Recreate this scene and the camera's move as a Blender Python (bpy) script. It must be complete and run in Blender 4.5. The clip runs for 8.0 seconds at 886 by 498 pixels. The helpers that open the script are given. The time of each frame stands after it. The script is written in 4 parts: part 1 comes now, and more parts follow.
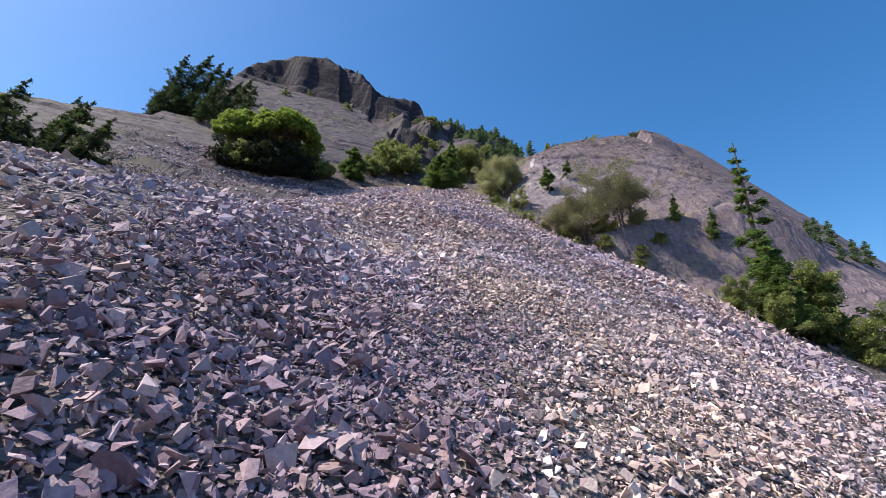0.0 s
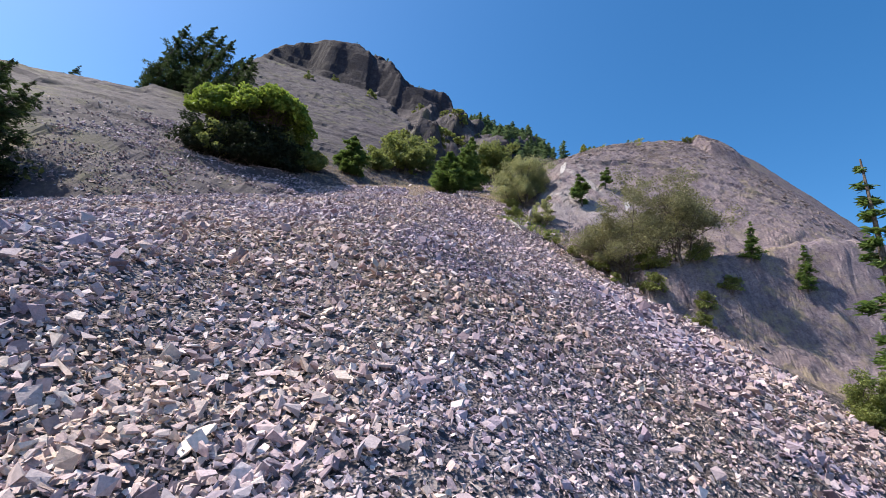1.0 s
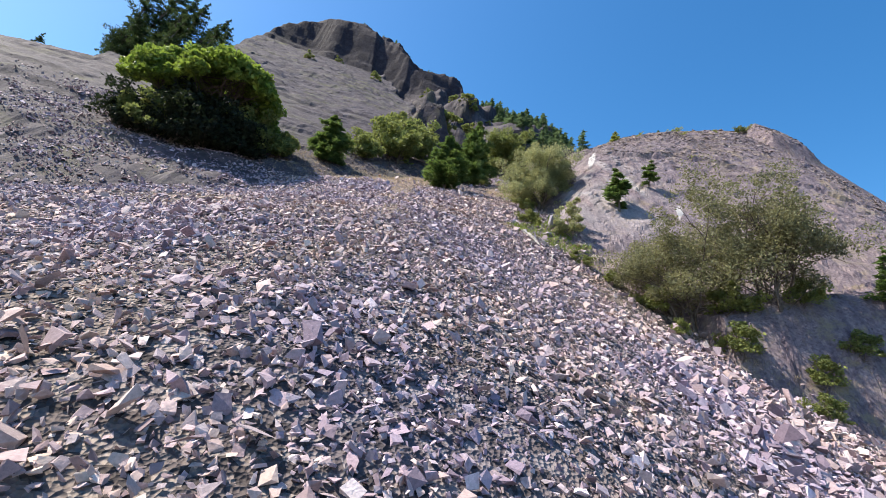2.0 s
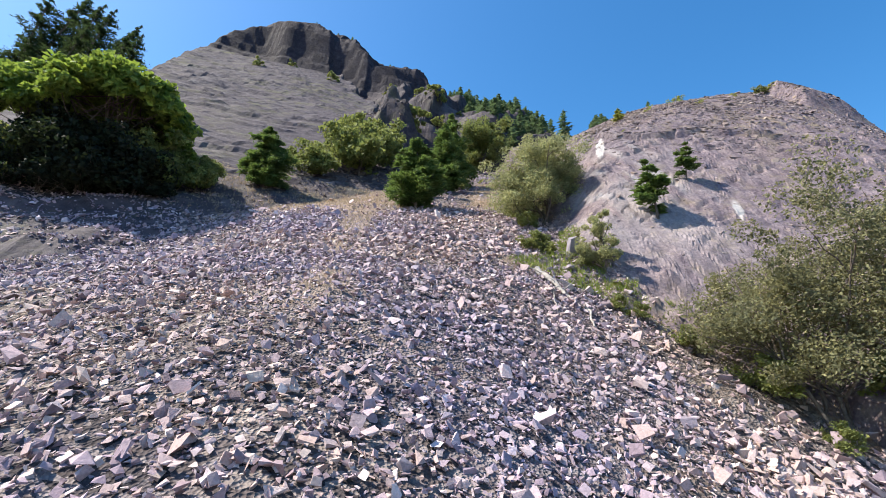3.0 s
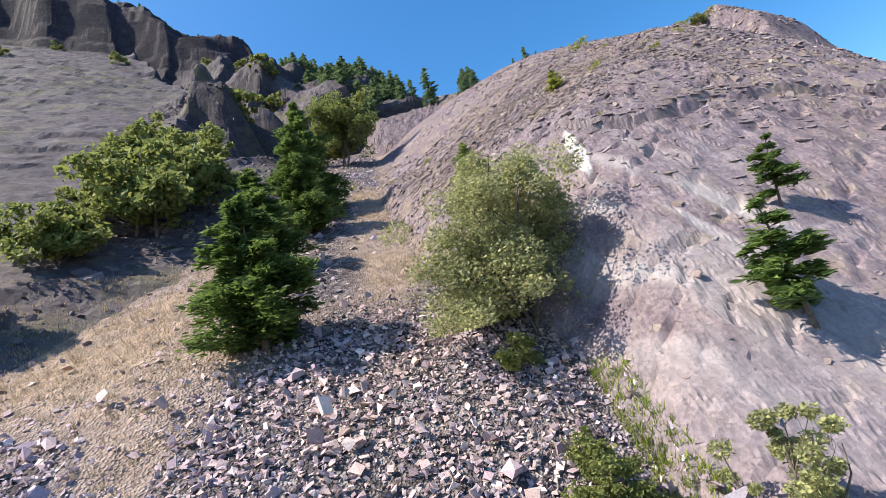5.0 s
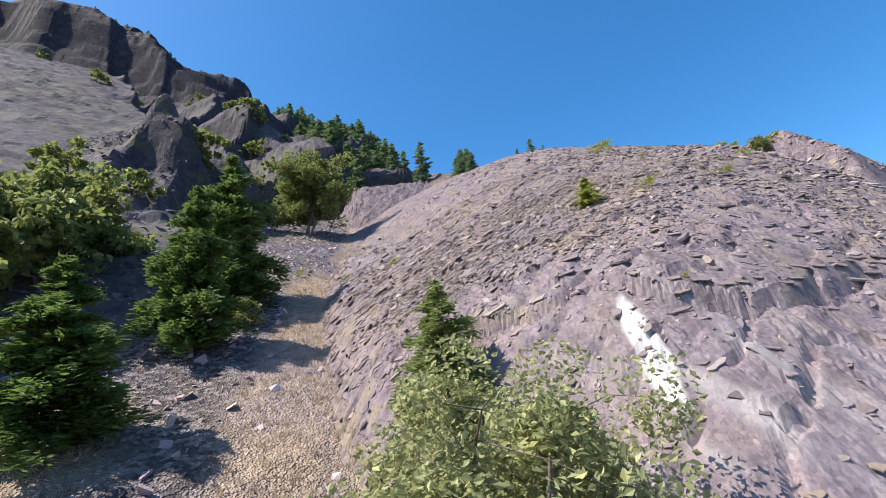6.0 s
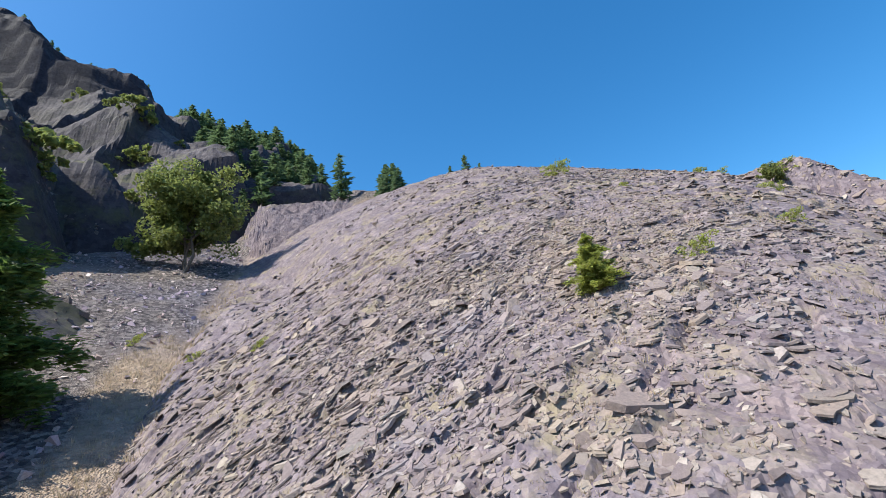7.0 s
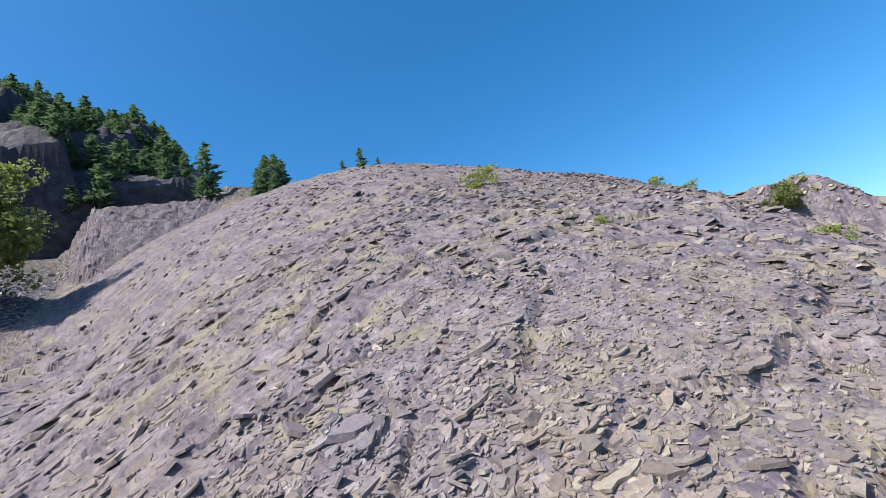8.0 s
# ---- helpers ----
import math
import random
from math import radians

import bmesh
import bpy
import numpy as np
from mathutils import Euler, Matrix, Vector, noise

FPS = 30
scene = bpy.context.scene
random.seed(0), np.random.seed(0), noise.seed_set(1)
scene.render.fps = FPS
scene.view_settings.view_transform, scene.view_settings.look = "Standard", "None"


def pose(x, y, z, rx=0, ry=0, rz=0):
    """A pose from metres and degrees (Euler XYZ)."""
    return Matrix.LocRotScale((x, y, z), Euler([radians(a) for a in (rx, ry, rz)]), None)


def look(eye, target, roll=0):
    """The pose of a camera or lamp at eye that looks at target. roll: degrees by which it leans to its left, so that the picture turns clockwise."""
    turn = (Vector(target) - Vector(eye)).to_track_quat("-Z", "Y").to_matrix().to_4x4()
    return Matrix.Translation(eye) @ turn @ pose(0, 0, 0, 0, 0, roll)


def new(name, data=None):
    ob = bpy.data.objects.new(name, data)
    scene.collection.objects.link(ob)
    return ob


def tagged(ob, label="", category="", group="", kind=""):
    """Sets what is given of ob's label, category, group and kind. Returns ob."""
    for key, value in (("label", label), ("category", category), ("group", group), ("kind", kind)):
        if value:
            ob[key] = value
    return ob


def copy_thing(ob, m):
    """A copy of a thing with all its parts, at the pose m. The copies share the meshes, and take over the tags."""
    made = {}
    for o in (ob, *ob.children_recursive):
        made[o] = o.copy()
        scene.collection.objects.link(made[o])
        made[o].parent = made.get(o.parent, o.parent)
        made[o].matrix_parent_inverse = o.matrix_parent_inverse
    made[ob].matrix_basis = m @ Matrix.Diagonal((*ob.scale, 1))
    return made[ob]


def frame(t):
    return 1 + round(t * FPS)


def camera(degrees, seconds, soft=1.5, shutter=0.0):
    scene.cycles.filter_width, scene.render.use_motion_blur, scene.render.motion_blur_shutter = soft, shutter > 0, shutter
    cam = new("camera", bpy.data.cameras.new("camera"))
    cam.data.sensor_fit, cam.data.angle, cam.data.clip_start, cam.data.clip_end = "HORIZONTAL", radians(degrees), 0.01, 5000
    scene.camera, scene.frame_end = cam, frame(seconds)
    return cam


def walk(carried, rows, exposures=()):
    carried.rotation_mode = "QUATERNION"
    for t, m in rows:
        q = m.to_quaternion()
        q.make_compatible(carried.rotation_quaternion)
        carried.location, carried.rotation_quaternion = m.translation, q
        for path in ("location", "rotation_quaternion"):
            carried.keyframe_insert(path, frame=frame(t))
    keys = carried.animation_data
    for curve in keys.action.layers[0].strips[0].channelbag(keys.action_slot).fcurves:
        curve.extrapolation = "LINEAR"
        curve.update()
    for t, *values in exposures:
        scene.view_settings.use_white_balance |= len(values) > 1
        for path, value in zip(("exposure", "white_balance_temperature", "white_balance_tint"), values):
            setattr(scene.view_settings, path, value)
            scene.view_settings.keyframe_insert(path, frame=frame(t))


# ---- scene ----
cam = camera(84.98, 8.0, soft=0.9)
PATH = [
    (0, (-5.789, -29.358, -16.191), (-5.082, -19.884, -13.071), 1.58),
    (0.5, (-3.638, -22.348, -12.350), (-3.021, -12.872, -9.215), 1.28),
    (1, (-1.947, -16.869, -8.709), (-1.769, -7.329, -5.718), 6.49),
    (1.2, (-1.564, -15.199, -7.310), (-1.504, -5.646, -4.354), 8.04),
    (2.3, (-0.033, 0.073, -0.041), (-0.019, 9.707, 2.637), 8.21),
    (2.5, (0.031, 2.152, 1.408), (0.158, 11.797, 4.047), 6.20),
    (3, (-0.018, 7.328, 5.048), (0.315, 16.958, 7.724), 0.97),
    (3.5, (0.009, 12.407, 8.459), (0.822, 22.016, 11.106), -3.93),
    (4, (0.093, 17.294, 11.645), (1.820, 26.805, 14.205), -10.80),
    (4.2, (0.078, 18.958, 12.832), (2.201, 28.397, 15.364), -13.52),
    (5.3, (2.073, 28.767, 21.004), (5.069, 38.202, 22.419), -13.13),
    (5.5, (3.193, 31.016, 22.301), (6.356, 40.331, 24.099), -12.39),
    (6, (5.976, 36.220, 25.325), (9.359, 45.171, 28.228), -6.05),
    (6.5, (8.840, 41.265, 28.355), (12.762, 49.956, 31.370), -5.04),
    (7, (11.599, 45.860, 31.499), (16.280, 54.176, 34.488), -8.34),
    (7.5, (14.734, 50.100, 34.793), (20.373, 57.858, 37.623), -14.01),
    (8, (17.708, 53.595, 37.737), (24.060, 60.954, 40.084), -12.79),
]
walk(cam, [(t, look(eye, target, roll)) for t, eye, target, roll in PATH],
     [(0, 0.52, 6700, 10), (1, 0.6, 6750, 7), (2.5, 0.86, 6800, 4), (4, 0.88, 6800, 4), (5.5, 0.84, 6700, 7), (6.5, 0.72, 6450, 1), (7.2, 0.64, 6300, -1), (8, 0.54, 6150, -1)])
TO_SUN = Vector((-0.60, 0.04, 0.79)).normalized()

# ---- world, sun, exposure ----
world = bpy.data.worlds.new("sky")
scene.world = world
world.use_nodes = True
wn = world.node_tree
sky = wn.nodes.new("ShaderNodeTexSky")
sky.sky_type = "NISHITA"
sky.sun_disc = False
sky.sun_elevation = math.asin(TO_SUN.z)
sky.sun_rotation = math.atan2(TO_SUN.x, TO_SUN.y)
sky.altitude = 300
sky.air_density, sky.dust_density, sky.ozone_density = 1.0, 1.3, 4.0
clear = wn.nodes.new("ShaderNodeHueSaturation")
clear.inputs["Saturation"].default_value = 1.3
wn.links.new(sky.outputs[0], clear.inputs["Color"])
wn.links.new(clear.outputs[0], wn.nodes["Background"].inputs[0])
wn.nodes["Background"].inputs[1].default_value = 0.142
sun = new("sun", bpy.data.lights.new("sun", "SUN"))
sun.data.energy, sun.data.angle, sun.data.color = 5.0, radians(0.55), (1.0, 0.93, 0.86)
sun.matrix_world = look(TO_SUN * 300, (0, 0, 0))


# ---- numpy noise ----
LATTICE = np.random.RandomState(7).rand(256, 256)


def value_noise(x, y):
    xi, yi = np.floor(x).astype(int), np.floor(y).astype(int)
    u, v = x - xi, y - yi
    u, v = u * u * u * (u * (6 * u - 15) + 10), v * v * v * (v * (6 * v - 15) + 10)
    a, b = LATTICE[xi & 255, yi & 255], LATTICE[(xi + 1) & 255, yi & 255]
    c, d = LATTICE[xi & 255, (yi + 1) & 255], LATTICE[(xi + 1) & 255, (yi + 1) & 255]
    return (a * (1 - u) + b * u) * (1 - v) + (c * (1 - u) + d * u) * v


def fbm(x, y, size, octaves=4, gain=0.5):
    """Noise about 0, in -1 to 1, with its largest forms of that size in metres."""
    out, amp, total = 0.0, 1.0, 0.0
    for n in range(octaves):
        out = out + amp * (2 * value_noise(x / size + 17.3 * n, y / size - 9.1 * n) - 1)
        total += amp
        amp, size = amp * gain, size * 0.47
    return out / total


def smin(a, b, k):
    h = np.clip(0.5 + 0.5 * (b - a) / k, 0, 1)
    return b + (a - b) * h - k * h * (1 - h)


def ease(a, b, v):
    t = np.clip((v - a) / (b - a), 0, 1)
    return t * t * (3 - 2 * t)


def soft_ramp(v, k):
    return np.log1p(np.exp(np.clip(v * k, -30, 30))) / k


def layered(z, thick):
    """Heights in beds of that thickness, each with a steep edge."""
    n = np.floor(z / thick)
    return thick * (n + ease(0.55, 0.95, z / thick - n))


# ---- the lie of the land ----
def scree_height(x, y):
    """The fan of broken stone, with its crest beside the camera's line, and the gully above it."""
    crest = 5.1 + 0.515 * (y - 18)
    fade = 1 - 0.85 * ease(20, 46, y)
    z = crest - 0.34 * fade * soft_ramp(x + 2.5, 0.8) + (0.34 * (1 - ease(-12, 8, y)) - 0.13) * soft_ramp(-x - 7, 0.5) * ease(-90, -50, y)
    z = z - 1.1 * (1 - ease(-8, 8, y)) * ease(-11.5, -7, x)
    z = z - 0.7 * np.exp(-(((y - 36) / 9) ** 2)) - 0.3 * ease(50, 58, y) * (1 - ease(84, 100, y))
    z = smin(z, 66 + 0.02 * (y - 130), 6) + layered(np.clip(0.55 * ease(100, 124, y) * np.clip(x - 18, 0, 24) + 1.1 * fbm(x, y, 8, 3) * ease(16, 22, x) * ease(98, 108, y), 0, 20), 1.1)
    z = z - 0.03 * np.maximum(x - 46, 0) ** 2
    return np.maximum(z, -75 + 0.01 * y)


def dome_height(x, y):
    """The slab of layered rock: a steep face, a rounded back, a side over the gully, a shoulder falling away beyond."""
    face = 29.17 + 1.152 * (y - 49) + 0.123 * (x - 16.5)
    roof = 34.27 + 0.552 * (y - 55) + 0.208 * (x - 20)
    side = 33.71 + 0.676 * (x - 17.6) + 0.347 * (y - 60)
    top = 52.98 + 0.296 * (y - 76) + 0.379 * (x - 36)
    shoulder = 39.11 - 0.279 * (x - 46) + 1.059 * (y - 58)
    z = smin(smin(smin(face, roof, 3.05), side, 4.1), top, 4.24)
    z = smin(z, shoulder, 3.2) - 0.004 * np.maximum(x - 35, 0) ** 2
    z = z + 2.3 * ease(41.9, 43.3, x) * (1 - ease(47.7, 51.7, x)) * ease(53.2, 55.2, y) * (1 - ease(58.2, 62.2, y))
    foot = np.interp(y, (34, 37, 43, 50, 58, 71, 77, 90, 110), (8.9, 8.8, 10.7, 9.5, 8.5, 9.3, 10.2, 14.0, 20.0))
    z = smin(z, scree_height(x, y) + (1.25 + 0.45 * ease(46, 58, y)) * (x - foot) + 60 * (1 - ease(33, 36, y)) + 60 * ease(88, 96, y), 1.6)
    z = z - 2.4 * np.exp(-(((x - 19) / 3.5) ** 2) - ((y - 89) / 10) ** 2)
    ledge = smin(6.2 + 0.3 * (x - 23) + 0.2 * (y - 26), -3 + 2.6 * (y - 21) + 0.3 * (x - 23), 1.5)
    ledge = ledge - 0.055 * np.maximum(x - 34, 0) ** 2 - 0.03 * np.maximum(y - 34, 0) ** 2
    return np.where(x > 17, np.maximum(z, ledge), z)


RIDGE = ((-179, 89), (-139, 167), (-130, 182), (-119, 194), (-92, 203), (-67, 208), (-58, 197), (-45, 195),
         (-34, 178), (-3, 169), (6, 154), (29, 146), (60, 143), (78, 134), (100, 112))


def mountain_height(x, y):
    """The rocky mountainside on the other side of the gully, with its peak."""
    cliff = 217 + 14 * fbm(x, 0.3 * y, 45, 3)
    z = 21 + 0.745 * (y - 50) - 0.22 * (x + 20) + 5.0 * soft_ramp(y - cliff, 0.6)
    away = np.maximum(y - 10, 20) / 240
    crest = np.interp(x / away, [a for a, _ in RIDGE], [b for _, b in RIDGE])
    z = smin(z, 8 + (crest - 8) * (0.3 + 0.7 * np.minimum(away, 1)) - 0.5 * np.maximum(y - 250, 0), 2.5)
    fall = 1 - 0.75 * ease(95, 150, y)
    bulge = 15 * ease(86, 104, y) * (1 - ease(128, 160, y))
    z = smin(z, 30 + 0.76 * (y - 62) + 0.22 * np.maximum(y - 140, 0) + bulge - fall * (x + 4), 4)
    wall = ease(80, 90, y) * (1 - ease(130, 146, y))
    edge = 2.5 * fbm(x, y, 14, 3)
    foot = np.maximum(3.2 * (edge - 2.5 - x), np.minimum(2.6 * (y - 117 + edge), 3.2 * (6.5 + edge - x)))
    z = smin(z, scree_height(x, y) + foot + 300 * (1 - wall), 2)
    z = smin(z, 68 + 0.62 * (y - 130) - 1.5 * (x - 38 - 0.19 * (y - 130)), 3)
    open_side = ease(-8, 10, x + 0.62 * (y + 17) + 2)
    return smin(z, 37 + 0.5 * (y - 52) - 0.02 * (x + 75) + open_side * 400, 5) - 1.3 * soft_ramp(30 - y, 0.3)


def scree_relief(x, y):
    return 0.45 * fbm(x, y, 9, 3) + 0.16 * fbm(x + 40, y, 1.3, 3)


def plates(x, y, across, along, turn, depth, warp=1.0):
    """Overlapping plates: each one thickens towards its lower edge and breaks off there."""
    c, s = math.cos(turn), math.sin(turn)
    u, v = (c * x + s * y), (-s * x + c * y)
    u = u + 0.5 * warp * across * fbm(x + 3, y, across * 2.2, 3)
    v = v + 0.9 * warp * along * fbm(x, y + 5, along * 3.0, 3)
    row = np.floor(v / along)
    jit = LATTICE[row.astype(int) & 255, 3]
    col = np.floor(u / across + jit * 7)
    rnd = LATTICE[row.astype(int) & 255, col.astype(int) & 255]
    within = v / along - row
    drop = np.where(within < 0.72, 1 - within / 0.72 * 0.85, 0.15 + 0.0 * within)
    drop = drop * ease(0.0, 0.2, within)
    edge = u / across + jit * 7 - col
    return depth * (rnd ** 1.5) * drop * ease(0, 0.12, edge) * ease(0, 0.12, 1 - edge)


def cracks(x, y, across, along, turn, depth):
    """Short open cracks along the edges of plates."""
    c, s = math.cos(turn), math.sin(turn)
    u, v = (c * x + s * y), (-s * x + c * y)
    u = u + 0.5 * across * fbm(x + 3, y, across * 2.2, 3)
    v = v + 0.9 * along * fbm(x, y + 5, along * 3.0, 3)
    row = np.floor(v / along)
    jit = LATTICE[row.astype(int) & 255, 3]
    col = np.floor(u / across + jit * 7)
    rnd = LATTICE[row.astype(int) & 255, col.astype(int) & 255]
    edge = u / across + jit * 7 - col
    return -depth * ease(0.45, 0.6, rnd) * np.exp(-(((v / along - row - 0.14) * along / 0.13) ** 2)) * ease(0, 0.2, edge) * ease(0, 0.2, 1 - edge)


BREAK = ((8, 55), (13.2, 51.8), (14.3, 50.8), (15.3, 50.2), (16.4, 50.2), (16.6, 48.6), (17.2, 47.5), (19, 46.6), (21, 46.4), (25, 46.6), (27.2, 45.9), (30.5, 45.5), (36, 43.5), (48, 40))


def above_break(x, y):
    """Metres up the slope from the broken edge of the slab's upper layer."""
    return y - np.interp(x, [a for a, _ in BREAK], [b for _, b in BREAK]) - 0.35 * fbm(x, y, 2.5, 3)


def dome_relief(x, y):
    up = above_break(x, y)
    rough = np.clip(0.15 + 0.95 * ease(3, 10, up) + 0.5 * fbm(x + 60, y - 20, 9, 3), 0.1, 1)
    z = 0.6 * fbm(x, y, 12, 4)
    z = z + 0.42 * ease(-0.2, 0.02, up) * (1 - 0.7 * ease(0.5, 8, up)) * ease(10, 13, x) * (0.4 + 0.6 * ease(-0.3, 0.2, fbm(x + 13, y, 3.5, 2)))
    z = z + plates(x, y, 3.0, 1.7, -0.12, 0.3) * (0.3 + 0.5 * rough)
    z = z + plates(x + 31, y + 12, 1.3, 0.8, 0.1, 0.18) * rough
    z = z + (plates(x + 5, y, 1.2, 4.4, 0.42, 0.45, 0.8) + plates(x - 17, y + 9, 0.6, 2.1, 0.42, 0.32, 0.8)) * (1 - 0.8 * rough)
    z = z + (plates(x, y, 2.2, 3.4, 0.5, 0.6) + plates(x + 9, y, 0.9, 1.6, 0.4, 0.35)) * (1 - ease(32, 38, y))
    z = z - 0.5 * np.exp(-(((up + 0.16) / 0.15) ** 2)) * ease(10, 13, x) * (0.35 + 0.65 * ease(-0.25, 0.1, fbm(x + 13, y, 3.0, 2)))
    z = z + (cracks(x, y, 2.2, 2.6, -0.1, 0.4) + cracks(x + 7, y + 40, 1.1, 1.5, 0.15, 0.3)) * ease(34, 38, y)
    return z + 0.05 * fbm(x, y, 0.6, 2)


def pale_rock(x, y):
    """Where fresh pale rock shows under the broken edge, 0 to 1."""
    n = 0.5 * fbm(x, y, 1.2, 3)
    one = 1 - ease(0.75, 0.95, np.hypot((x - 15.51 - 0.406 * (y - 46.77)) / 0.42, (y - 46.77) / 1.68) + 0.6 * n)
    two = 1 - ease(0.4, 0.8, np.hypot((x - 21.13 - 0.424 * (y - 37.61)) / 0.45, (y - 37.61) / 1.22) + n)
    some = 0.55 * ease(0.0, 0.4, fbm(x * 1.5 + 0.5 * y, y * 0.35, 1.6, 3)) * np.exp(-(((x - 15.5) / 3.5) ** 2) - ((y - 42) / 5) ** 2)
    low = 0.3 * ease(-0.35, 0.3, fbm(x + 0.4 * y, 0.3 * y, 2.2, 4)) * np.exp(-(((x - 15.5) / 5) ** 2) - ((y - 38.5) / 4.5) ** 2)
    return np.clip(one + two + some + low, 0, 1) * (1 - 0.8 * ease(0, 2, above_break(x, y)))


def slab_edge(y):
    """Where the smooth flank of the mountain breaks off towards the gully."""
    return np.interp(y, (60, 91, 140, 169, 225, 300), (-12, -12, -18, -29, -53, -80)) + 2.5 * fbm(y, 0 * y + 3, 17, 3)


def mountain_relief(x, y):
    far, off = ease(66, 140, y), x - slab_edge(y)
    rough = ease(-2, 6, off + 3 * fbm(x, y, 12, 3))
    z = (0.5 + 1.3 * far) * fbm(x, y, 38, 3) + (0.3 + 0.3 * far + 0.7 * far * rough) * fbm(x + 9, y, 11, 5, 0.62)
    z = z - far * rough * (2.2 * np.abs(fbm(x - 30, y + 70, 22, 5, 0.6)) + 1.5 * np.abs(fbm(x + 14, y, 6, 4, 0.7))) + 0.4 * far * fbm(x, y + 33, 2.6, 2)
    # the flank's broken edge, and the blunt buttress beside it
    z = z - 15 * ease(104, 138, y) * (1 - ease(216, 232, y)) * ease(0, 3.5, off) * (1 - ease(8, 34, off))
    front = y + 2.5 * fbm(x, y, 9, 3)
    z = z + 9 * ease(103, 106.5, front) * (1 - ease(112, 160, y)) * ease(-13, -9, x) * (1 - ease(-1, 5, x))
    z = z + 6 * ease(150, 153, front + 0.3 * x) * (1 - ease(156, 190, y)) * ease(-24, -18, x) * (1 - ease(2, 12, x))
    base = 0.85 * y + 5 * fbm(x - 50, y, 40, 4)
    saw = base / 17 - np.floor(base / 17)
    z = z + far * rough * 2.6 * (ease(0.72, 0.9, saw) - saw)
    side = (x - 0.22 * y + 14 * fbm(x + 20, y, 36, 5)) / 26
    saw = side - np.floor(side)
    z = z + far * rough * 8.0 * (saw - ease(0.84, 0.93, saw))
    cap = ease(205, 213, y)
    z = z - cap * 2.2 * np.abs(fbm(x, 0.15 * y, 9, 4, 0.6))
    return z * (1 - 0.4 * cap) + (plates(x, y, 14.0, 3.6, 0.15, 1.1) + plates(x + 70, y, 6.0, 2.4, -0.2, 0.5)) * (1 - 0.7 * cap)


def scree_z(x, y):
    return scree_height(x, y) + scree_relief(x, y)


def dome_z(x, y):
    return dome_height(x, y) + dome_relief(x, y)


def mountain_z(x, y):
    z = mountain_height(x, y) + mountain_relief(x, y)
    cap = 0.4 * ease(207, 215, y)
    tilt = 0.18 * x + 3 * fbm(x, y, 30, 3)
    return z * (1 - cap) + cap * (layered(z + tilt, 7.0) - tilt)


def ground_z(x, y):
    x, y = np.asarray(x, float), np.asarray(y, float)
    return np.maximum(np.maximum(scree_z(x, y), dome_z(x, y)), mountain_z(x, y))


def dry_grass(x, y):
    """How much dry grass and fine earth lies among the stones, 0 to 1."""
    n = fbm(x, y, 5, 4)
    band = 1.2 * np.exp(-(((x - 6.7 - 0.16 * (y - 60)) / 2.0) ** 2)) * ease(47, 54, y) * (1 - ease(78, 90, y))
    shelf = ease(42, 47, y + 0.12 * x) * (1 - ease(56, 64, y)) * (1 - ease(-4, 3, x)) * ease(-34, -24, x)
    left = 0.35 * ease(54, 60, y) * (1 - ease(-1, 4, x - 0.05 * (y - 60)))
    streak = 0.8 * np.exp(-(((x + 4.6 + 0.1 * (y - 30) - 1.2 * fbm(x, y, 9, 2)) / 1.1) ** 2)) * ease(20, 30, y)
    edge = np.exp(-(((dome_height(x, y) - scree_height(x, y)) / 0.7) ** 2)) * ease(2, 9, y)
    return np.clip(1.5 * np.clip(band + shelf + streak + 0.8 * edge + left, 0, 1) + 0.9 * n - 0.25, 0, 1)


# ---- materials ----
def material(name, rough=0.9, spec=0.25):
    m = bpy.data.materials.new(name)
    m.use_nodes = True
    b = m.node_tree.nodes["Principled BSDF"]
    b.inputs["Roughness"].default_value = rough
    b.inputs["Specular IOR Level"].default_value = spec
    return m, m.node_tree, b


def node(tree, kind, **values):
    n = tree.nodes.new(kind)
    for key, value in values.items():
        if key in n.inputs:
            n.inputs[key].default_value = value
    return n


def ramp(tree, source, stops):
    r = tree.nodes.new("ShaderNodeValToRGB")
    while len(r.color_ramp.elements) < len(stops):
        r.color_ramp.elements.new(0.5)
    for e, (at, col) in zip(r.color_ramp.elements, stops):
        e.position, e.color = at, (*col, 1)
    tree.links.new(source, r.inputs[0])
    return r.outputs[0]


def mix(tree, fac, a, b, kind="MIX"):
    n = tree.nodes.new("ShaderNodeMix")
    n.data_type, n.blend_type = "RGBA", kind
    for s, v in ((0, fac), (6, a), (7, b)):
        if isinstance(v, (int, float)):
            n.inputs[s].default_value = v
        elif isinstance(v, tuple):
            n.inputs[s].default_value = (*v, 1)
        else:
            tree.links.new(v, n.inputs[s])
    return n.outputs[2]


def bump(tree, b, source, strength, distance):
    n = node(tree, "ShaderNodeBump", Strength=strength, Distance=distance)
    tree.links.new(source, n.inputs["Height"])
    tree.links.new(n.outputs[0], b.inputs["Normal"])


def place(tree):
    return tree.nodes.new("ShaderNodeTexCoord").outputs["Object"]


def noise_node(tree, scale, detail=4, rough=0.6, vector=None):
    n = node(tree, "ShaderNodeTexNoise", Scale=scale, Detail=detail, Roughness=rough)
    tree.links.new(vector or place(tree), n.inputs["Vector"])
    return n.outputs[0]


